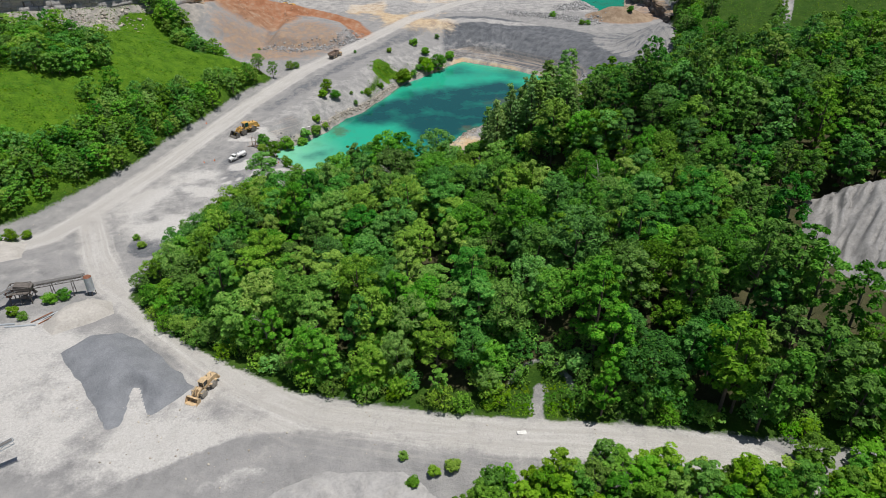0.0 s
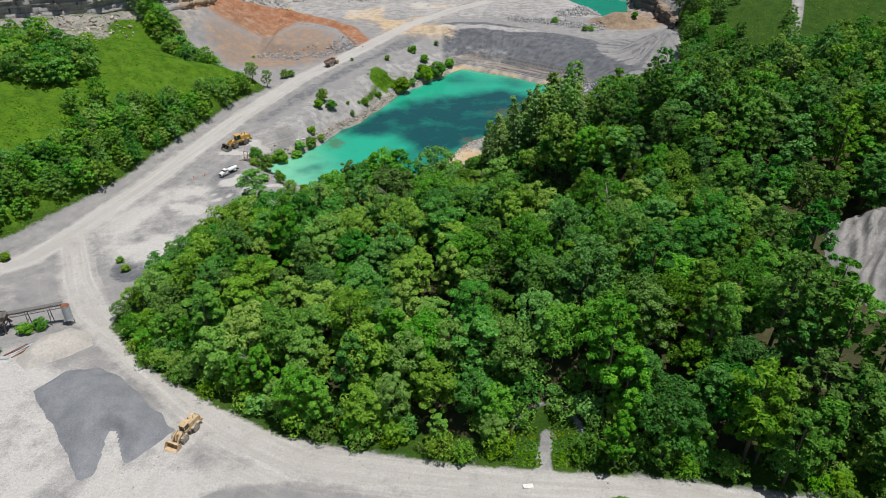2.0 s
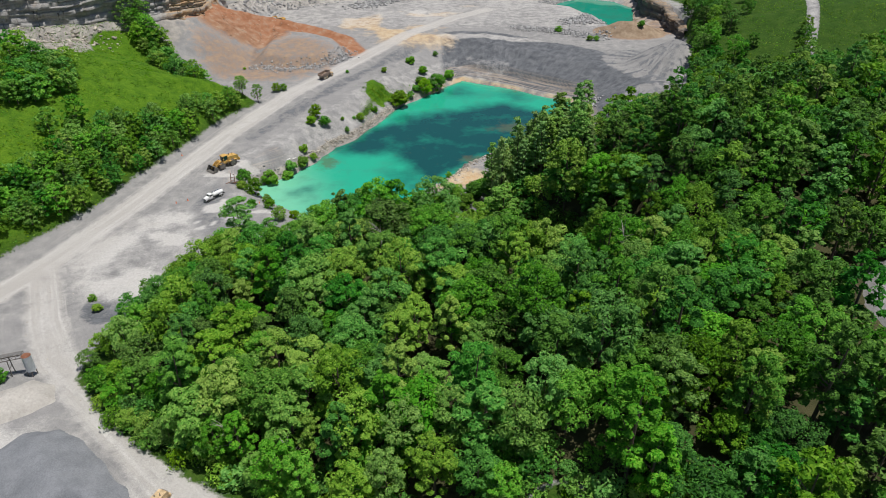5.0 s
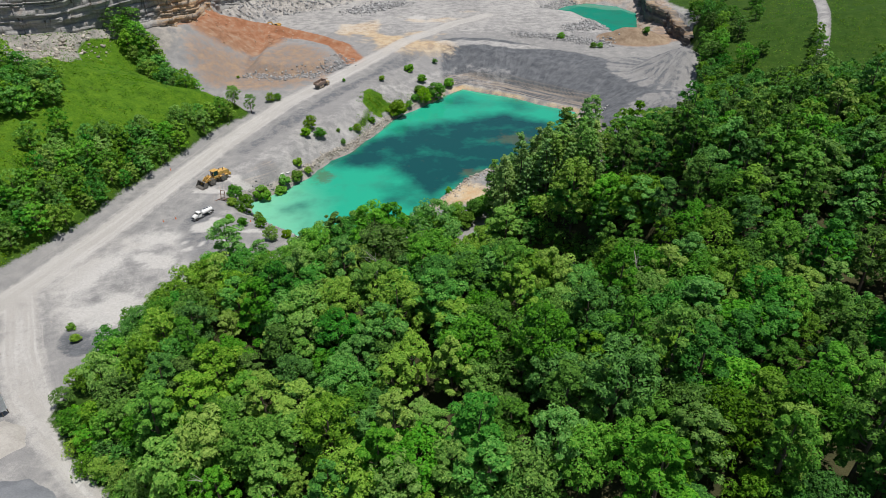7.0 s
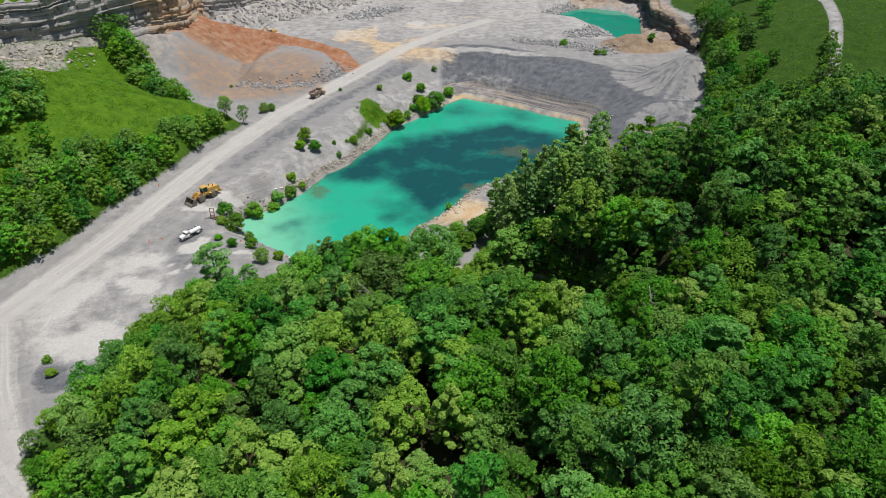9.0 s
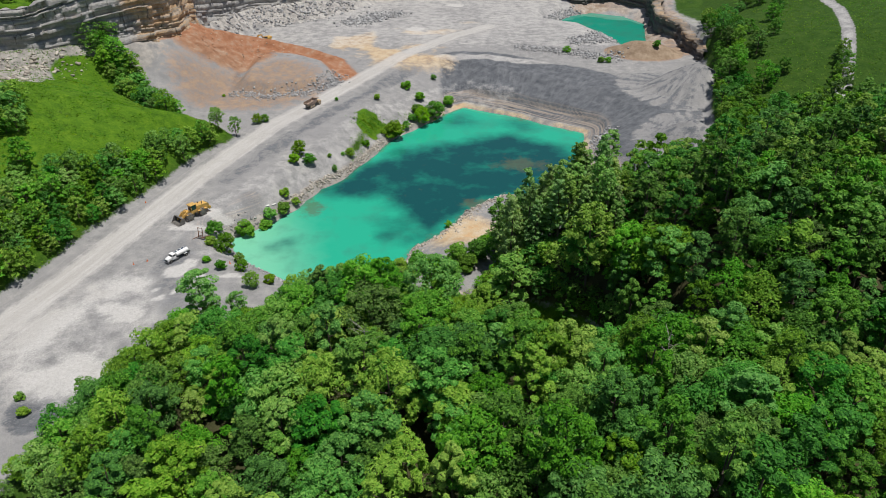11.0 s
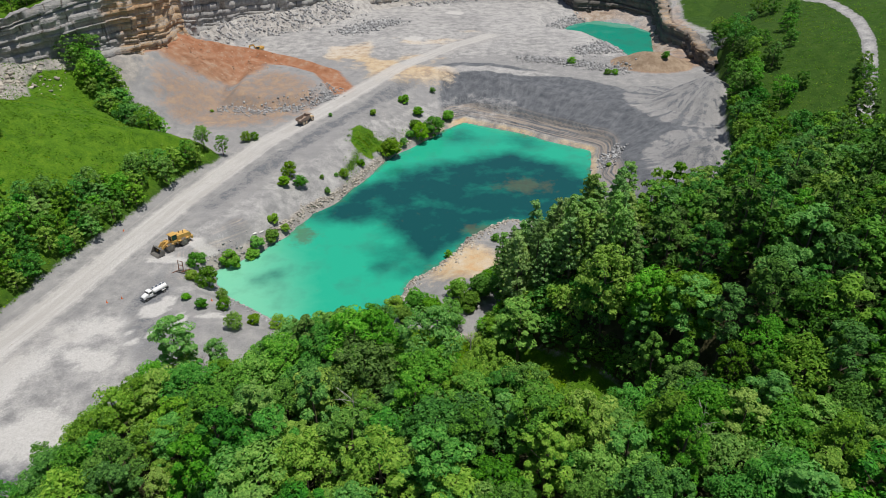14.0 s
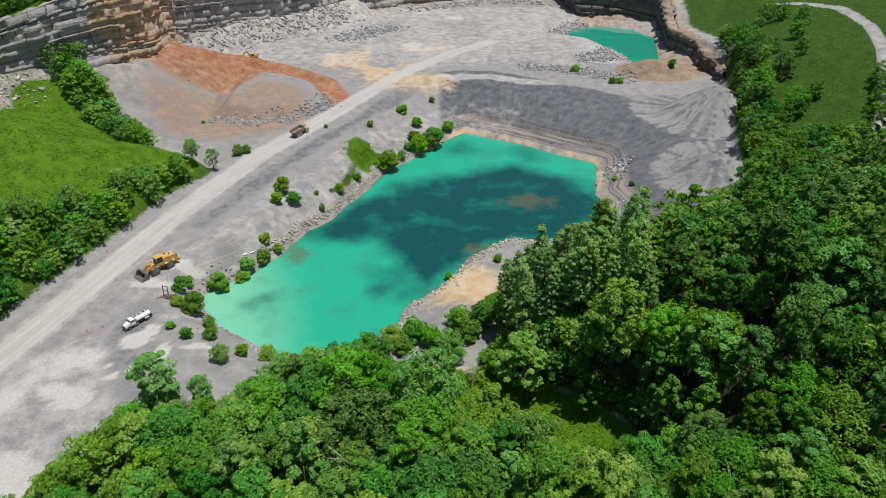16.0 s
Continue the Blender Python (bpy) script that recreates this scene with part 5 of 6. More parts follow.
def wheel_loader(dust, bucket_dark, label):
    """Articulated wheel loader, front towards +x, 9.6 m long."""
    k = machine_mats(dust)
    root = tagged(new("wheel_loader"), label, "loader")
    bm = B()
    profile(bm, [(-4.2, 1.2), (-4.3, 2.2), (-3.9, 2.7), (-1.5, 2.95), (-0.9, 2.9), (-0.6, 1.6), (-0.5, 0.9), (-3.2, 0.85)], -0.95, 0.95)
    hood = part("engine_hood", bm, k["y"], root)
    bm = B()
    for z in (1.55, 1.8, 2.05, 2.3):
        box(bm, -4.36, -4.24, -0.7, 0.7, z, z + 0.1)
    part("grille", bm, k["d"], hood)
    part("exhaust", rod(B(), (-2.6, 0.5, 2.8), (-2.6, 0.5, 3.6), 0.09), k["d"], hood)
    part("air_intake", rod(B(), (-2.0, -0.4, 2.8), (-2.0, -0.4, 3.3), 0.14), k["d"], hood)
    bm = B()
    box(bm, -4.6, -4.0, -1.25, 1.25, 0.9, 1.75, bev=0.12)
    part("counterweight", bm, k["y"], root)
    for y in (-1.25, 1.25):
        part("fender", box(B(), -3.3, -0.8, y - 0.32, y + 0.32, 1.62, 1.78, bev=0.04), k["y"], root)
        part("fender", box(B(), 0.75, 2.45, y - 0.32, y + 0.32, 1.66, 1.80, bev=0.04), k["y"], root)
    bm = B()
    box(bm, -0.9, 0.75, -0.8, 0.8, 1.3, 2.0, bev=0.05)
    box(bm, -0.95, 0.85, -0.85, 0.85, 3.35, 3.52, bev=0.05)
    for x in (-0.82, 0.62):
        for y in (-0.72, 0.72):
            rod(bm, (x, y, 1.9), (x * 0.95, y, 3.4), 0.06)
    cab = part("cab", bm, k["y"], root)
    bm = B()
    box(bm, -0.8, 0.62, -0.7, 0.7, 1.95, 3.35, taper=(0.94, 0.96))
    part("cab_glass", bm, k["g"], cab, "dark tinted cab windows")
    for z in (0.7, 1.0, 1.3):
        for y in (0.85, -1.1):
            part("step", box(B(), -0.75, -0.35, y, y + 0.25, z, z + 0.05), k["d"], cab)
    bm = B()
    profile(bm, [(-0.2, 0.75), (-0.1, 1.5), (1.3, 2.25), (1.9, 2.2), (2.4, 1.2), (2.3, 0.8)], -0.55, 0.55)
    part("front_frame", bm, k["y"], root)
    for y in (-0.72, 0.72):
        bm = B()
        profile(bm, [(1.2, 2.15), (1.5, 2.4), (2.8, 1.95), (4.1, 0.75), (4.05, 0.35), (3.8, 0.4), (2.6, 1.45)], y - 0.11, y + 0.11)
        part("lift_arm", bm, k["y"], root)
        bm = B()
        rod(bm, (0.9, y * 0.8, 1.2), (2.6, y * 0.8, 1.6), 0.11)
        part("lift_cylinder", bm, k["s"], root)
    bm = B()
    beam(bm, (2.4, 0, 2.5), (3.0, 0, 1.2), 0.25, 0.35)
    rod(bm, (1.3, 0, 2.3), (2.5, 0, 2.4), 0.1)
    part("tilt_linkage", bm, k["y"], root)
    bm = B()
    arc = [(4.0 + 0.75 * math.cos(a), 0.78 + 0.72 * math.sin(a)) for a in [math.radians(g) for g in range(80, 281, 20)]]
    outer = arc + [(5.25, 0.06)]
    inner = [(5.2, 0.12)] + [(4.0 + 0.66 * math.cos(a), 0.78 + 0.64 * math.sin(a)) for a in [math.radians(g) for g in range(270, 79, -20)]]
    profile(bm, outer + inner, -1.65, 1.65)
    for y in (-1.65, 1.6):
        profile(bm, arc + [(5.2, 0.06), (4.35, 1.4)], y, y + 0.06)
    bucket = part("bucket", bm, k["d"] if bucket_dark else k["y"], root, "wide worn steel bucket lowered to the ground")
    for j in range(8):
        bm = B()
        y = -1.55 + j * 0.443
        profile(bm, [(5.1, 0.03), (5.12, 0.16), (5.5, 0.05)], y - 0.07, y + 0.07)
        part("tooth", bm, k["s"], bucket)
    for x in (-2.05, 1.6):
        for y in (-1.25, 1.25):
            tread_wheel(root, x, y, 0.98, 0.74, k["t"], k["s"])
    for y in (-0.6, 0.6):
        part("headlight", box(B(), 1.2, 1.35, y - 0.12, y + 0.12, 2.2, 2.5), k["s"], root)
    return root


def water_truck():
    white = plain_mat("white_paint", (0.80, 0.80, 0.79), 0.4, vary=0.12)
    dark, tyre = plain_mat("chassis_black", (0.04, 0.04, 0.04), 0.6), plain_mat("truck_tyre", (0.06, 0.057, 0.052), 0.9)
    glass, chrome = plain_mat("windscreen", (0.02, 0.028, 0.035), 0.06, vary=0.1, spec=0.8), plain_mat("chrome", (0.6, 0.6, 0.6), 0.25, 1.0, 0.1)
    root = tagged(new("water_truck"), "white water tank truck parked on the gravel yard", "truck")
    bm = B()
    for y in (-0.42, 0.42):
        box(bm, -4.0, 3.9, y - 0.07, y + 0.07, 0.75, 1.0)
    for x in (-3.9, -2, 0, 2):
        box(bm, x, x + 0.12, -0.42, 0.42, 0.78, 0.95)
    part("chassis", bm, dark, root)
    bm = B()
    profile(bm, [(2.35, 0.8), (2.35, 1.7), (2.6, 1.85), (3.7, 1.55), (4.05, 1.3), (4.1, 0.7)], -0.85, 0.85)
    bmesh.ops.bevel(bm, geom=bm.edges[:], offset=0.08, segments=2, affect="EDGES")
    hood = part("hood", bm, white, root)
    bm = B()
    box(bm, 4.08, 4.15, -0.5, 0.5, 0.85, 1.3)
    part("grille", bm, dark, hood)
    for y in (-0.68, 0.68):
        bm = B()
        box(bm, 4.02, 4.14, y - 0.13, y + 0.13, 0.98, 1.2, bev=0.03)
        part("headlight", bm, chrome, hood)
    bm = B()
    box(bm, 4.0, 4.3, -1.15, 1.15, 0.5, 0.82, bev=0.05)
    part("bumper", bm, chrome, root)
    bm = B()
    box(bm, 0.95, 2.5, -1.05, 1.05, 0.8, 1.75, bev=0.08)
    box(bm, 0.95, 2.25, -1.0, 1.0, 2.4, 2.6, bev=0.08)
    for x, x2 in ((1.05, 1.1), (2.42, 2.15)):
        for y in (-0.95, 0.95):
            rod(bm, (x, y, 1.7), (x2, y * 0.97, 2.45), 0.07)
    cab = part("cab", bm, white, root)
    bm = B()
    profile(bm, [(1.02, 1.72), (1.06, 2.42), (2.14, 2.42), (2.4, 1.72)], -0.93, 0.93)
    part("cab_glass", bm, glass, cab, "dark cab windows")
    for y in (-1.2, 1.2):
        bm = B()
        box(bm, 2.3, 2.38, y - 0.1, y + 0.1, 1.7, 2.15)
        part("mirror", bm, dark, cab)
    bm = B()
    res = bmesh.ops.create_cone(bm, cap_ends=True, segments=28, radius1=1.0, radius2=1.0, depth=4.5)
    bmesh.ops.bevel(bm, geom=[e for e in bm.edges if e.calc_face_angle(0) > 1.0], offset=0.16, segments=2, affect="EDGES")
    bmesh.ops.transform(bm, matrix=pose(-1.6, 0, 1.85) @ Matrix.Diagonal((1, 1.1, 0.82, 1)) @ pose(0, 0, 0, 0, 90, 0), verts=bm.verts)
    tank = part("water_tank", bm, white, root)
    for x in (-2.9, -1.6, -0.3):
        part("hatch", rod(B(), (x, 0, 2.6), (x, 0, 2.78), 0.25, 14), white, tank)
    bm = B()
    box(bm, -3.6, 0.5, -0.35, 0.35, 2.66, 2.7)
    part("walkway", bm, chrome, tank)
    bm = B()
    box(bm, -4.35, -3.85, -1.0, 1.0, 0.7, 1.1, bev=0.04)
    rod(bm, (-4.3, -0.9, 0.75), (-4.3, 0.9, 0.75), 0.08)
    part("spray_bar", bm, dark, root)
    for x, ws in ((3.1, 0.3), (-2.6, 0.55)):
        for y in (-0.92, 0.92):
            tread_wheel(root, x, y, 0.5, ws, tyre, chrome)
    for y in (-1, 1):
        bm = B()
        box(bm, 0.2, 1.2, y * 0.95 - 0.2, y * 0.95 + 0.2, 0.5, 0.95, bev=0.08)
        part("fuel_tank", bm, chrome, root)
        bm = B()
        profile(bm, [(-3.3, 0.9), (-3.15, 1.12), (-2.05, 1.12), (-1.9, 0.9), (-2.1, 1.05), (-3.1, 1.05)], y * 0.92 - 0.3, y * 0.92 + 0.3)
        part("mudguard", bm, white, root)
    return root


def dump_truck():
    k = machine_mats(0.55)
    rust = plain_mat("dusty_steel_bed", (0.33, 0.25, 0.20), 0.8, 0.1, 0.35)
    root = tagged(new("dump_truck"), "dusty brown haul truck with a steel dump body on the road", "dump truck")
    bm = B()
    box(bm, -4.4, 3.6, -0.8, 0.8, 0.95, 1.5, bev=0.05)
    part("chassis", bm, k["d"], root)
    bm = B()
    profile(bm, [(-4.9, 2.6), (-4.6, 1.8), (-0.5, 1.55), (1.2, 2.2), (1.35, 3.5), (2.9, 3.6), (2.9, 3.72), (1.2, 3.68), (1.05, 2.4), (-0.55, 1.75), (-4.5, 1.98), (-4.8, 2.65)], -1.6, 1.6)
    bed = part("dump_body", bm, rust, root)
    for y in (-1.6, 1.5):
        bm = B()
        profile(bm, [(-4.85, 2.65), (-4.6, 1.8), (-0.5, 1.55), (1.2, 2.2), (1.35, 3.5), (0.6, 3.35), (-4.6, 3.1)], y, y + 0.1)
        for x in (-4, -3, -2, -1, 0):
            box(bm, x, x + 0.15, y - 0.1, y + 0.2, 1.75, 3.15)
        part("side_wall", bm, rust, bed)
    bm = B()
    box(bm, 2.1, 4.3, -1.3, 1.3, 1.3, 2.1, bev=0.08)
    hood = part("hood", bm, k["y"], root)
    bm = B()
    box(bm, 1.6, 2.9, -0.2, 1.3, 2.1, 2.5, bev=0.05)
    box(bm, 1.6, 2.9, -0.2, 1.3, 3.3, 3.45, bev=0.05)
    for x in (1.65, 2.85):
        for y in (-0.15, 1.25):
            rod(bm, (x, y, 2.4), (x, y, 3.4), 0.06)
    cab = part("cab", bm, k["y"], root)
    bm = B()
    box(bm, 1.68, 2.82, -0.12, 1.22, 2.45, 3.3)
    part("cab_glass", bm, k["g"], cab, "dark cab windows")
    bm = B()
    box(bm, 4.25, 4.4, -1.3, 1.3, 0.8, 1.3, bev=0.04)
    part("bumper", bm, k["d"], root)
    for x in (3.1, -1.2, -3.0):
        for y in (-1.25, 1.25):
            tread_wheel(root, x, y, 0.85, 0.62, k["t"], k["y"])
    return root


def excavator():
    k = machine_mats(0.15)
    root = tagged(new("excavator"), "yellow tracked excavator digging at the rock wall's foot", "excavator")
    for y in (-1.3, 1.3):
        bm = B()
        profile(bm, [(-2.1, 0.5), (-1.7, 0.05), (1.7, 0.05), (2.1, 0.5), (1.7, 1.0), (-1.7, 1.0)], y - 0.32, y + 0.32)
        track = part("track", bm, k["d"], root)
        for j in range(10):
            bm = B()
            box(bm, -1.7 + j * 0.37, -1.5 + j * 0.37, y - 0.36, y + 0.36, 0.98, 1.06)
            part("track_shoe", bm, k["s"], track)
    bm = B()
    box(bm, -2.6, 1.3, -1.4, 1.4, 1.15, 2.3, bev=0.1)
    box(bm, -2.9, -2.0, -1.35, 1.35, 1.2, 2.5, bev=0.15)
    rod(bm, (0, 0, 0.8), (0, 0, 1.2), 0.8, 16)
    part("engine_house", bm, k["y"], root)
    bm = B()
    box(bm, 0.2, 1.7, 0.45, 1.4, 1.3, 3.1, bev=0.08)
    cab = part("cab", bm, k["y"], root)
    bm = B()
    box(bm, 0.35, 1.74, 0.42, 1.43, 2.0, 2.95)
    part("cab_glass", bm, k["g"], cab, "dark cab windows")
    bm = B()
    profile(bm, [(1.0, 1.6), (3.0, 4.4), (5.6, 4.2), (5.7, 3.9), (3.2, 3.8), (1.5, 1.5)], -0.25, 0.25)
    part("boom", bm, k["y"], root)
    bm = B()
    profile(bm, [(5.0, 4.6), (5.8, 4.3), (5.9, 1.6), (5.6, 1.6)], -0.18, 0.18)
    part("stick", bm, k["y"], root)
    bm = B()
    profile(bm, [(5.9, 1.8), (5.3, 1.7), (4.7, 1.0), (4.9, 0.3), (5.5, 0.15), (5.2, 0.7), (5.6, 1.2)], -0.6, 0.6)
    part("bucket", bm, k["d"], root)
    for y in (-0.4, 0.4):
        bm = B()
        rod(bm, (1.6, y, 1.5), (3.1, y, 3.3), 0.1)
        part("boom_cylinder", bm, k["s"], root)
    bm = B()
    rod(bm, (3.0, 0, 4.5), (5.1, 0, 4.8), 0.1)
    part("stick_cylinder", bm, k["s"], root)
    return root


def put(root, x, y, dx, dy, scale=1.0, z=None):
    root.matrix_basis = pose(x, y, land_at(x, y) if z is None else z, 0, 0, math.degrees(math.atan2(dy, dx)))
    root.scale = (scale,) * 3
    return root


def build_machines():
    put(wheel_loader(0.58, False, "dusty pale yellow wheel loader beside the gravel heap"), -56.5, 119.5, -0.36, -0.93)
    put(wheel_loader(0.2, True, "big yellow wheel loader with a dark bucket, parked by the lake"), -89.0, 289.8, -0.63, -0.78, 1.42)
    put(water_truck(), -86.0, 262.8, -0.58, -0.81)
    put(dump_truck(), -62.5, 396.5, 0.5, 0.87, 1.05)
    put(excavator(), -109, 507, -0.6, -0.8, 1.15)


# ================= crushing plant =================
def truss(name, a, b, width, depth, bays, mat, belt, label, legs=()):
    """A conveyor: truss sides, belt, rollers and trestle legs."""
    a, b = Vector(a), Vector(b)
    root = tagged(new(name), label, "conveyor")
    t = (b - a).normalized()
    side = t.cross(Vector((0, 0, 1))).normalized()
    upv = side.cross(t)
    for sgn in (-1, 1):
        bm = B()
        o = side * sgn * width / 2
        for h in (0, depth):
            beam(bm, a + o + upv * h, b + o + upv * h, 0.14, 0.14)
        for j in range(bays + 1):
            p = a + (b - a) * (j / bays) + o
            beam(bm, p, p + upv * depth, 0.09, 0.09)
            if j < bays:
                q = a + (b - a) * ((j + 1) / bays) + o
                beam(bm, p + upv * (depth if j % 2 else 0), q + upv * (0 if j % 2 else depth), 0.08, 0.08)
        part("truss_side", bm, mat, root)
    bm = B()
    beam(bm, a + upv * (depth + 0.12), b + upv * (depth + 0.12), width * 0.75, 0.06)
    part("belt", bm, belt, root)
    for j in range(0, bays + 1, 2):
        p = a + (b - a) * (j / bays) + upv * (depth + 0.02)
        bm = B()
        rod(bm, p - side * width * 0.5, p + side * width * 0.5, 0.09)
        part("roller", bm, mat, root)
    for k in legs:
        p = a + (b - a) * k
        g = land_at(p.x, p.y)
        bm = B()
        for sgn in (-1, 1):
            beam(bm, p + side * sgn * width / 2, Vector((p.x, p.y, g - 0.3)) + side * sgn * width * 0.8, 0.16, 0.16)
        beam(bm, (p + Vector((p.x, p.y, g))) / 2 - side * width * 0.65, (p + Vector((p.x, p.y, g))) / 2 + side * width * 0.65, 0.12, 0.12)
        part("trestle", bm, mat, root)
    return root


def build_plant():
    steel = plain_mat("weathered_steel", (0.17, 0.15, 0.135), 0.75, 0.3, 0.4)
    belt = plain_mat("conveyor_belt", (0.16, 0.155, 0.15), 0.9, vary=0.3)
    rust = plain_mat("rusty_steel", (0.27, 0.12, 0.07), 0.85, 0.2, 0.45)
    grey = plain_mat("galvanised_sheet", (0.50, 0.54, 0.57), 0.45, 0.4, 0.15)
    gz = land_at(-103, 162)
    # silo
    root = tagged(new("storage_silo"), "pale blue-grey steel silo with a rusty lid", "silo")
    base = gz + 1.5
    bm = B()
    rod(bm, (0, 0, 0), (0, 0, 4.6), 1.1, 24)
    for z in (0.1, 1.6, 3.1, 4.5):
        rod(bm, (0, 0, z), (0, 0, z + 0.1), 1.14, 24)
    part("shell", bm, grey, root)
    bm = B()
    rod(bm, (0, 0, 4.6), (0, 0, 4.95), 1.15, 24, 0.7)
    part("lid", bm, rust, root, "rusty orange lid")
    bm = B()
    for k in range(4):
        a = k * math.pi / 2 + 0.5
        beam(bm, (math.cos(a) * 0.95, math.sin(a) * 0.95, 0.1), (math.cos(a) * 1.1, math.sin(a) * 1.1, -2.2), 0.18, 0.18)
    part("legs", bm, steel, root)
    root.matrix_basis = pose(-103.2, 163.6, base)
    truss("conveyor", (-123, 160.5, land_at(-123, 160) + 3.2), (-104.5, 164.6, base + 3.6), 1.4, 1.1, 12, steel, belt, "weathered steel truss conveyor leading to the silo", (0.15, 0.5, 0.8))
    truss("conveyor", (-134, 142, land_at(-134, 142) + 0.8), (-122, 159.5, land_at(-122, 160) + 4.6), 1.6, 1.0, 12, grey, belt, "grey feed conveyor rising to the screening plant", (0.3, 0.7))
    truss("conveyor", (-104, 88, land_at(-104, 88) + 2.5), (-88.5, 98.5, land_at(-88, 98) + 5.5), 1.2, 0.8, 12, grey, belt, "pale stacking conveyor at the yard's corner", (0.2, 0.55))
    truss("conveyor", (-116, 104, land_at(-116, 104) + 4.5), (-101, 111, land_at(-101, 111) + 5.0), 1.2, 0.8, 8, rust, belt, "rusty stacking conveyor over a sand pile", (0.3,))
    # screening plant
    rs = random.Random(4)
    root = tagged(new("screening_plant"), "rusty tangle of screens, chutes and walkways", "machine")
    bm = B()
    for x in (-2.6, 0, 2.6):
        for y in (-1.6, 1.6):
            beam(bm, (x, y, -0.3), (x, y, 5.2), 0.2, 0.2)
    for z in (2.2, 4.0, 5.2):
        for y in (-1.6, 1.6):
            beam(bm, (-2.6, y, z), (2.6, y, z), 0.16, 0.2)
        for x in (-2.6, 0, 2.6):
            beam(bm, (x, -1.6, z), (x, 1.6, z), 0.16, 0.2)
    for x in (-2.6, 0):
        beam(bm, (x, -1.6, 0), (x + 2.6, -1.6, 2.2), 0.1, 0.1)
        beam(bm, (x + 2.6, 1.6, 0), (x, 1.6, 2.2), 0.1, 0.1)
    part("frame", bm, steel, root)
    bm = B()
    box(bm, -2.2, 2.2, -1.2, 1.2, 4.2, 5.6, pose(0, 0, 0, 0, 12, 0), bev=0.06)
    part("screen_box", bm, steel, root)
    bm = B()
    box(bm, -3.6, -2.2, -1.0, 1.0, 2.4, 4.0, bev=0.05, taper=(1.4, 1.3))
    part("hopper", bm, rust, root, "rust-red feed hopper")
    for j in range(3):
        bm = B()
        beam(bm, (-1.5 + j * 1.6, 1.2, 4.0), (-1.2 + j * 1.8, 3.0, 0.8), 0.7, 0.5)
        part("chute", bm, rust if j % 2 else steel, root)
    bm = B()
    box(bm, -2.8, 2.8, -2.6, -1.7, 4.0, 4.1)
    for x in (-2.8, -1.4, 0, 1.4, 2.8):
        beam(bm, (x, -2.55, 4.1), (x, -2.55, 5.1), 0.06, 0.06)
    beam(bm, (-2.8, -2.55, 5.1), (2.8, -2.55, 5.1), 0.06, 0.06)
    part("walkway", bm, steel, root)
    bm = B()
    rod(bm, (1.2, -1.9, 2.6), (1.2, 1.9, 2.6), 0.5, 16)
    part("motor", bm, steel, root)
    put(root, -121, 159.5, 0.95, 0.2, 1.05)
    for j, (x, y, a) in enumerate(((-110, 151, 55), (-109, 150, 57), (-111.2, 150.6, 52))):
        bm = B()
        rod(bm, (-3, 0, 0.15), (3, 0, 0.15), 0.16, 10)
        ob = part("steel_pipe", bm, rust if j else grey)
        tagged(ob, "old steel pipe lying beside the sand heap", "pipe", "pipes on the yard")
        ob.matrix_basis = pose(x, y, land_at(x, y) + 0.1 * j + 0.05, 0, 0, a)
    for j, (x, y, a, ln) in enumerate(((-122, 147, 5, 5), (-115, 146.5, 8, 4))):
        bm = B()
        box(bm, -ln, ln, -0.25, 0.25, 0, 0.4, bev=0.03)
        ob = part("steel_beam", bm, grey)
        tagged(ob, "discarded pale steel beam on the ground", "beam", "beams on the yard")
        ob.matrix_basis = pose(x, y, land_at(x, y) - 0.05, 0, 0, a)
    # rusty steel rack frame on the bank
    root = tagged(new("pump_frame"), "leaning rusty steel rack frame at the bank", "frame")
    bm = B()
    for x in (-1.0, 1.0):
        beam(bm, (x, 0, -0.3), (x * 0.9, 0.5, 4.4), 0.2, 0.2)
    part("upright", bm, rust, root)
    bm = B()
    for z in (1.2, 2.6, 4.2):
        beam(bm, (-1.0, z * 0.115, z), (1.0, z * 0.115, z), 0.14, 0.14)
    part("crossbar", bm, rust, root)
    bm = B()
    box(bm, -1.6, 1.6, -0.6, 0.9, 0, 0.35, bev=0.04)
    box(bm, 1.2, 2.8, 0.2, 1.0, 0.1, 0.6, pose(0, 0, 0, 0, 0, 25), bev=0.04)
    part("skid", bm, steel, root)
    bm = B()
    beam(bm, (0.4, -0.5, 0.4), (3.0, 1.6, 0.9), 0.2, 0.2)
    beam(bm, (-1.4, 0.6, 0.3), (-2.6, -1.8, 0.1), 0.16, 0.16)
    part("fallen_strut", bm, rust, root)
    put(root, -82, 275, 0.9, -0.3, 0.9)
    # cones, drums, boards
    orange, whitem = plain_mat("cone_orange", (0.75, 0.16, 0.03), 0.6), plain_mat("pale_board", (0.70, 0.69, 0.66), 0.7)
    for x, y in ((-99, 259), (-95.3, 261), (-69, 262), (-110, 300)):
        bm = B()
        box(bm, -0.25, 0.25, -0.25, 0.25, 0, 0.06)
        rod(bm, (0, 0, 0.05), (0, 0, 0.9), 0.2, 12, 0.04)
        ob = part("traffic_cone", bm, orange)
        tagged(ob, "orange traffic cone on the yard", "traffic cone", "cones on the yard")
        ob.matrix_basis = pose(x, y, land_at(x, y))
    for x, y, a in ((-66.5, 305, 40), (-64.5, 307.5, 55), (16.5, 101, 10)):
        bm = B()
        box(bm, -1.0, 1.0, -0.45, 0.45, 0, 0.12)
        ob = part("concrete_slab", bm, whitem)
        tagged(ob, "pale broken slab lying on gravel", "slab", "slabs on the bank")
        ob.matrix_basis = pose(x, y, land_at(x, y) + 0.02, 3, 4, a)


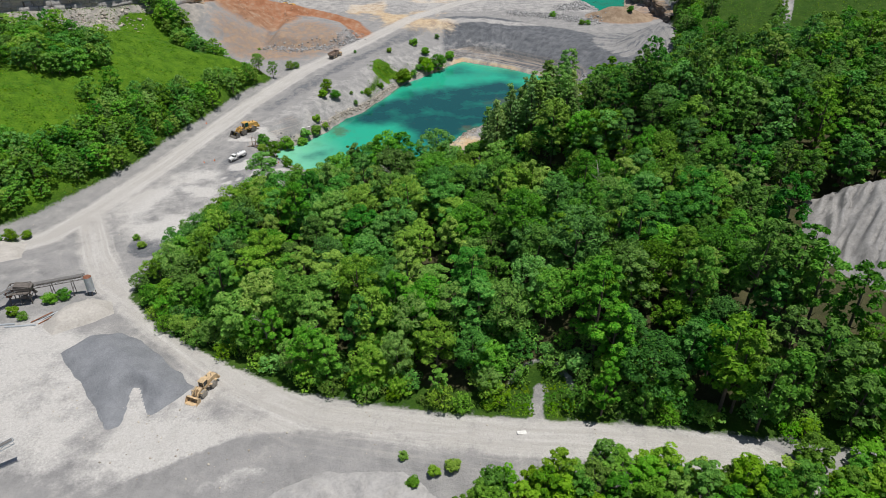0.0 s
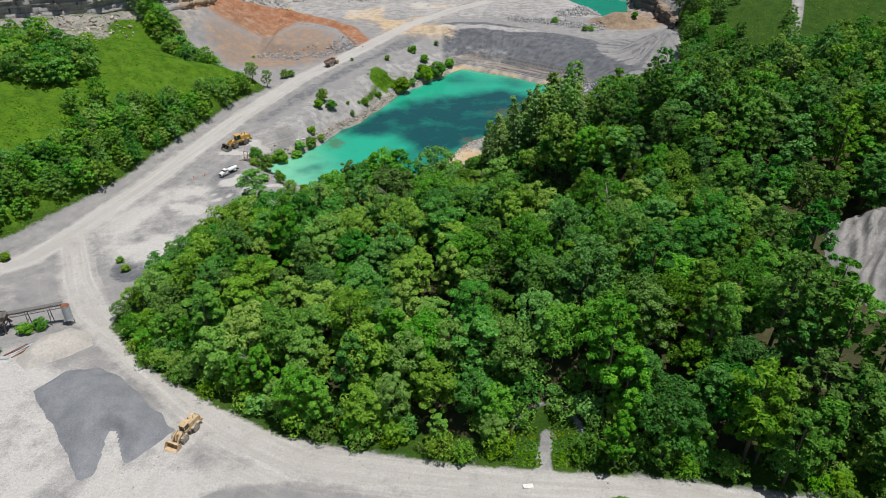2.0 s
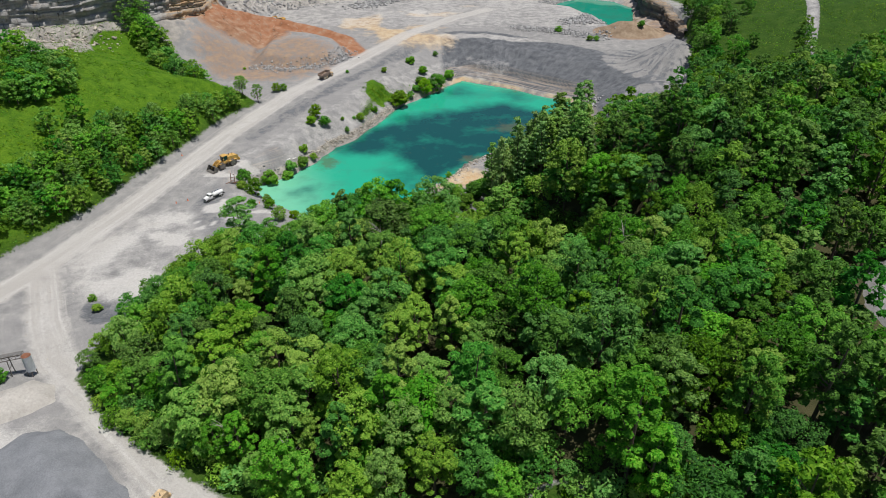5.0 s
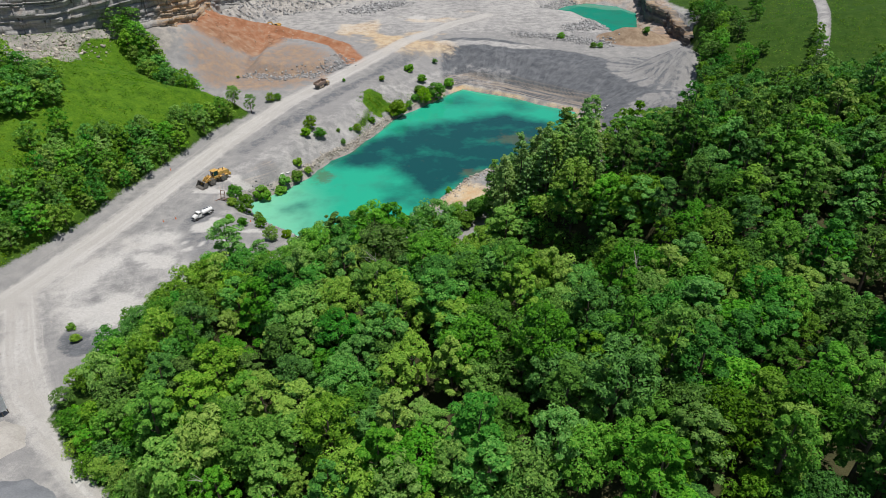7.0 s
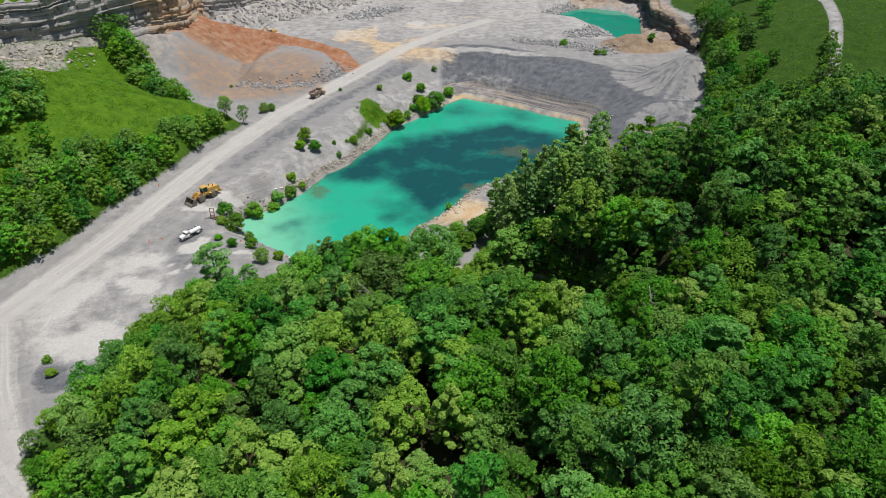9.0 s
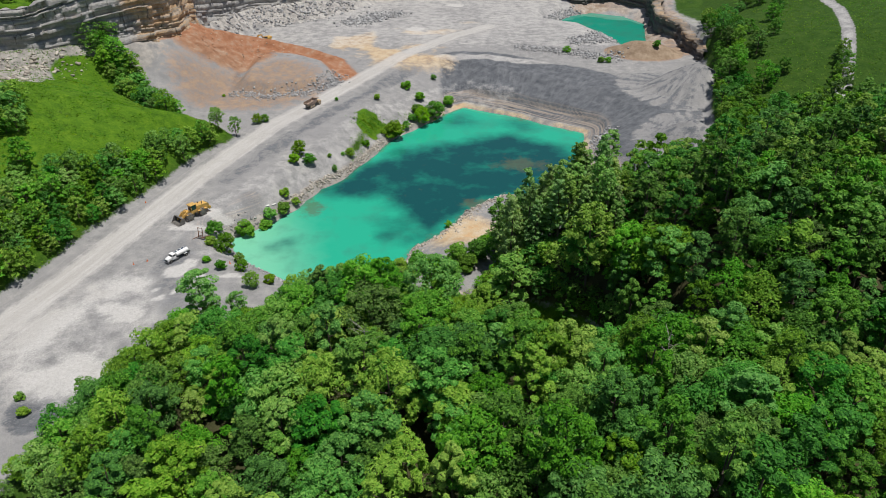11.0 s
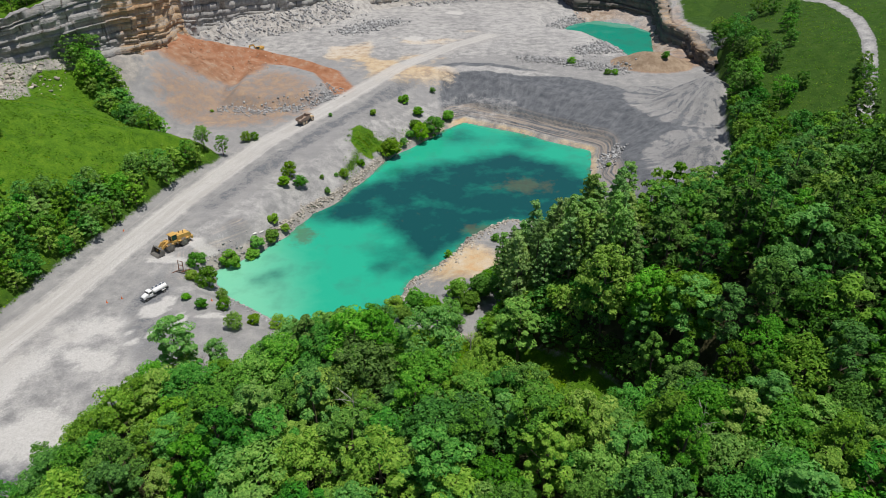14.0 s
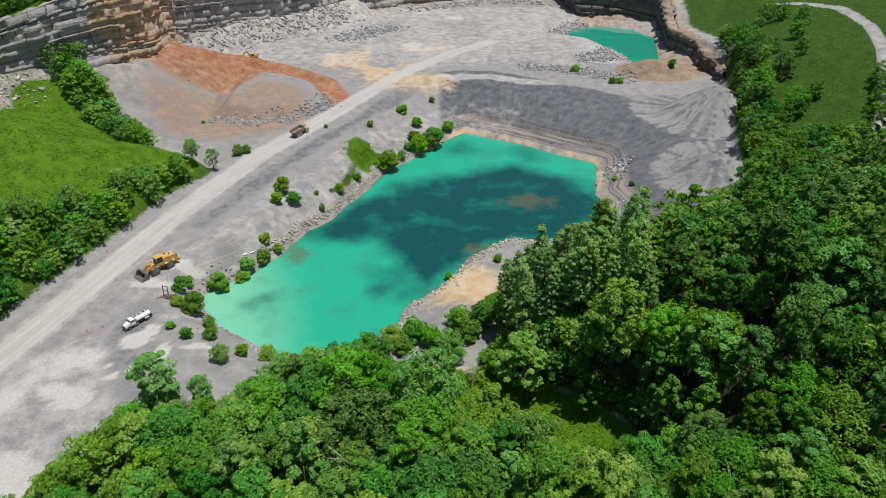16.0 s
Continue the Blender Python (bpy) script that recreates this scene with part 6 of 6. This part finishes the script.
build_heaps()
build_machines()
build_plant()
build_rocks()
build_forest()
build_shrubs()
build_bare_branches()
build_herbs()
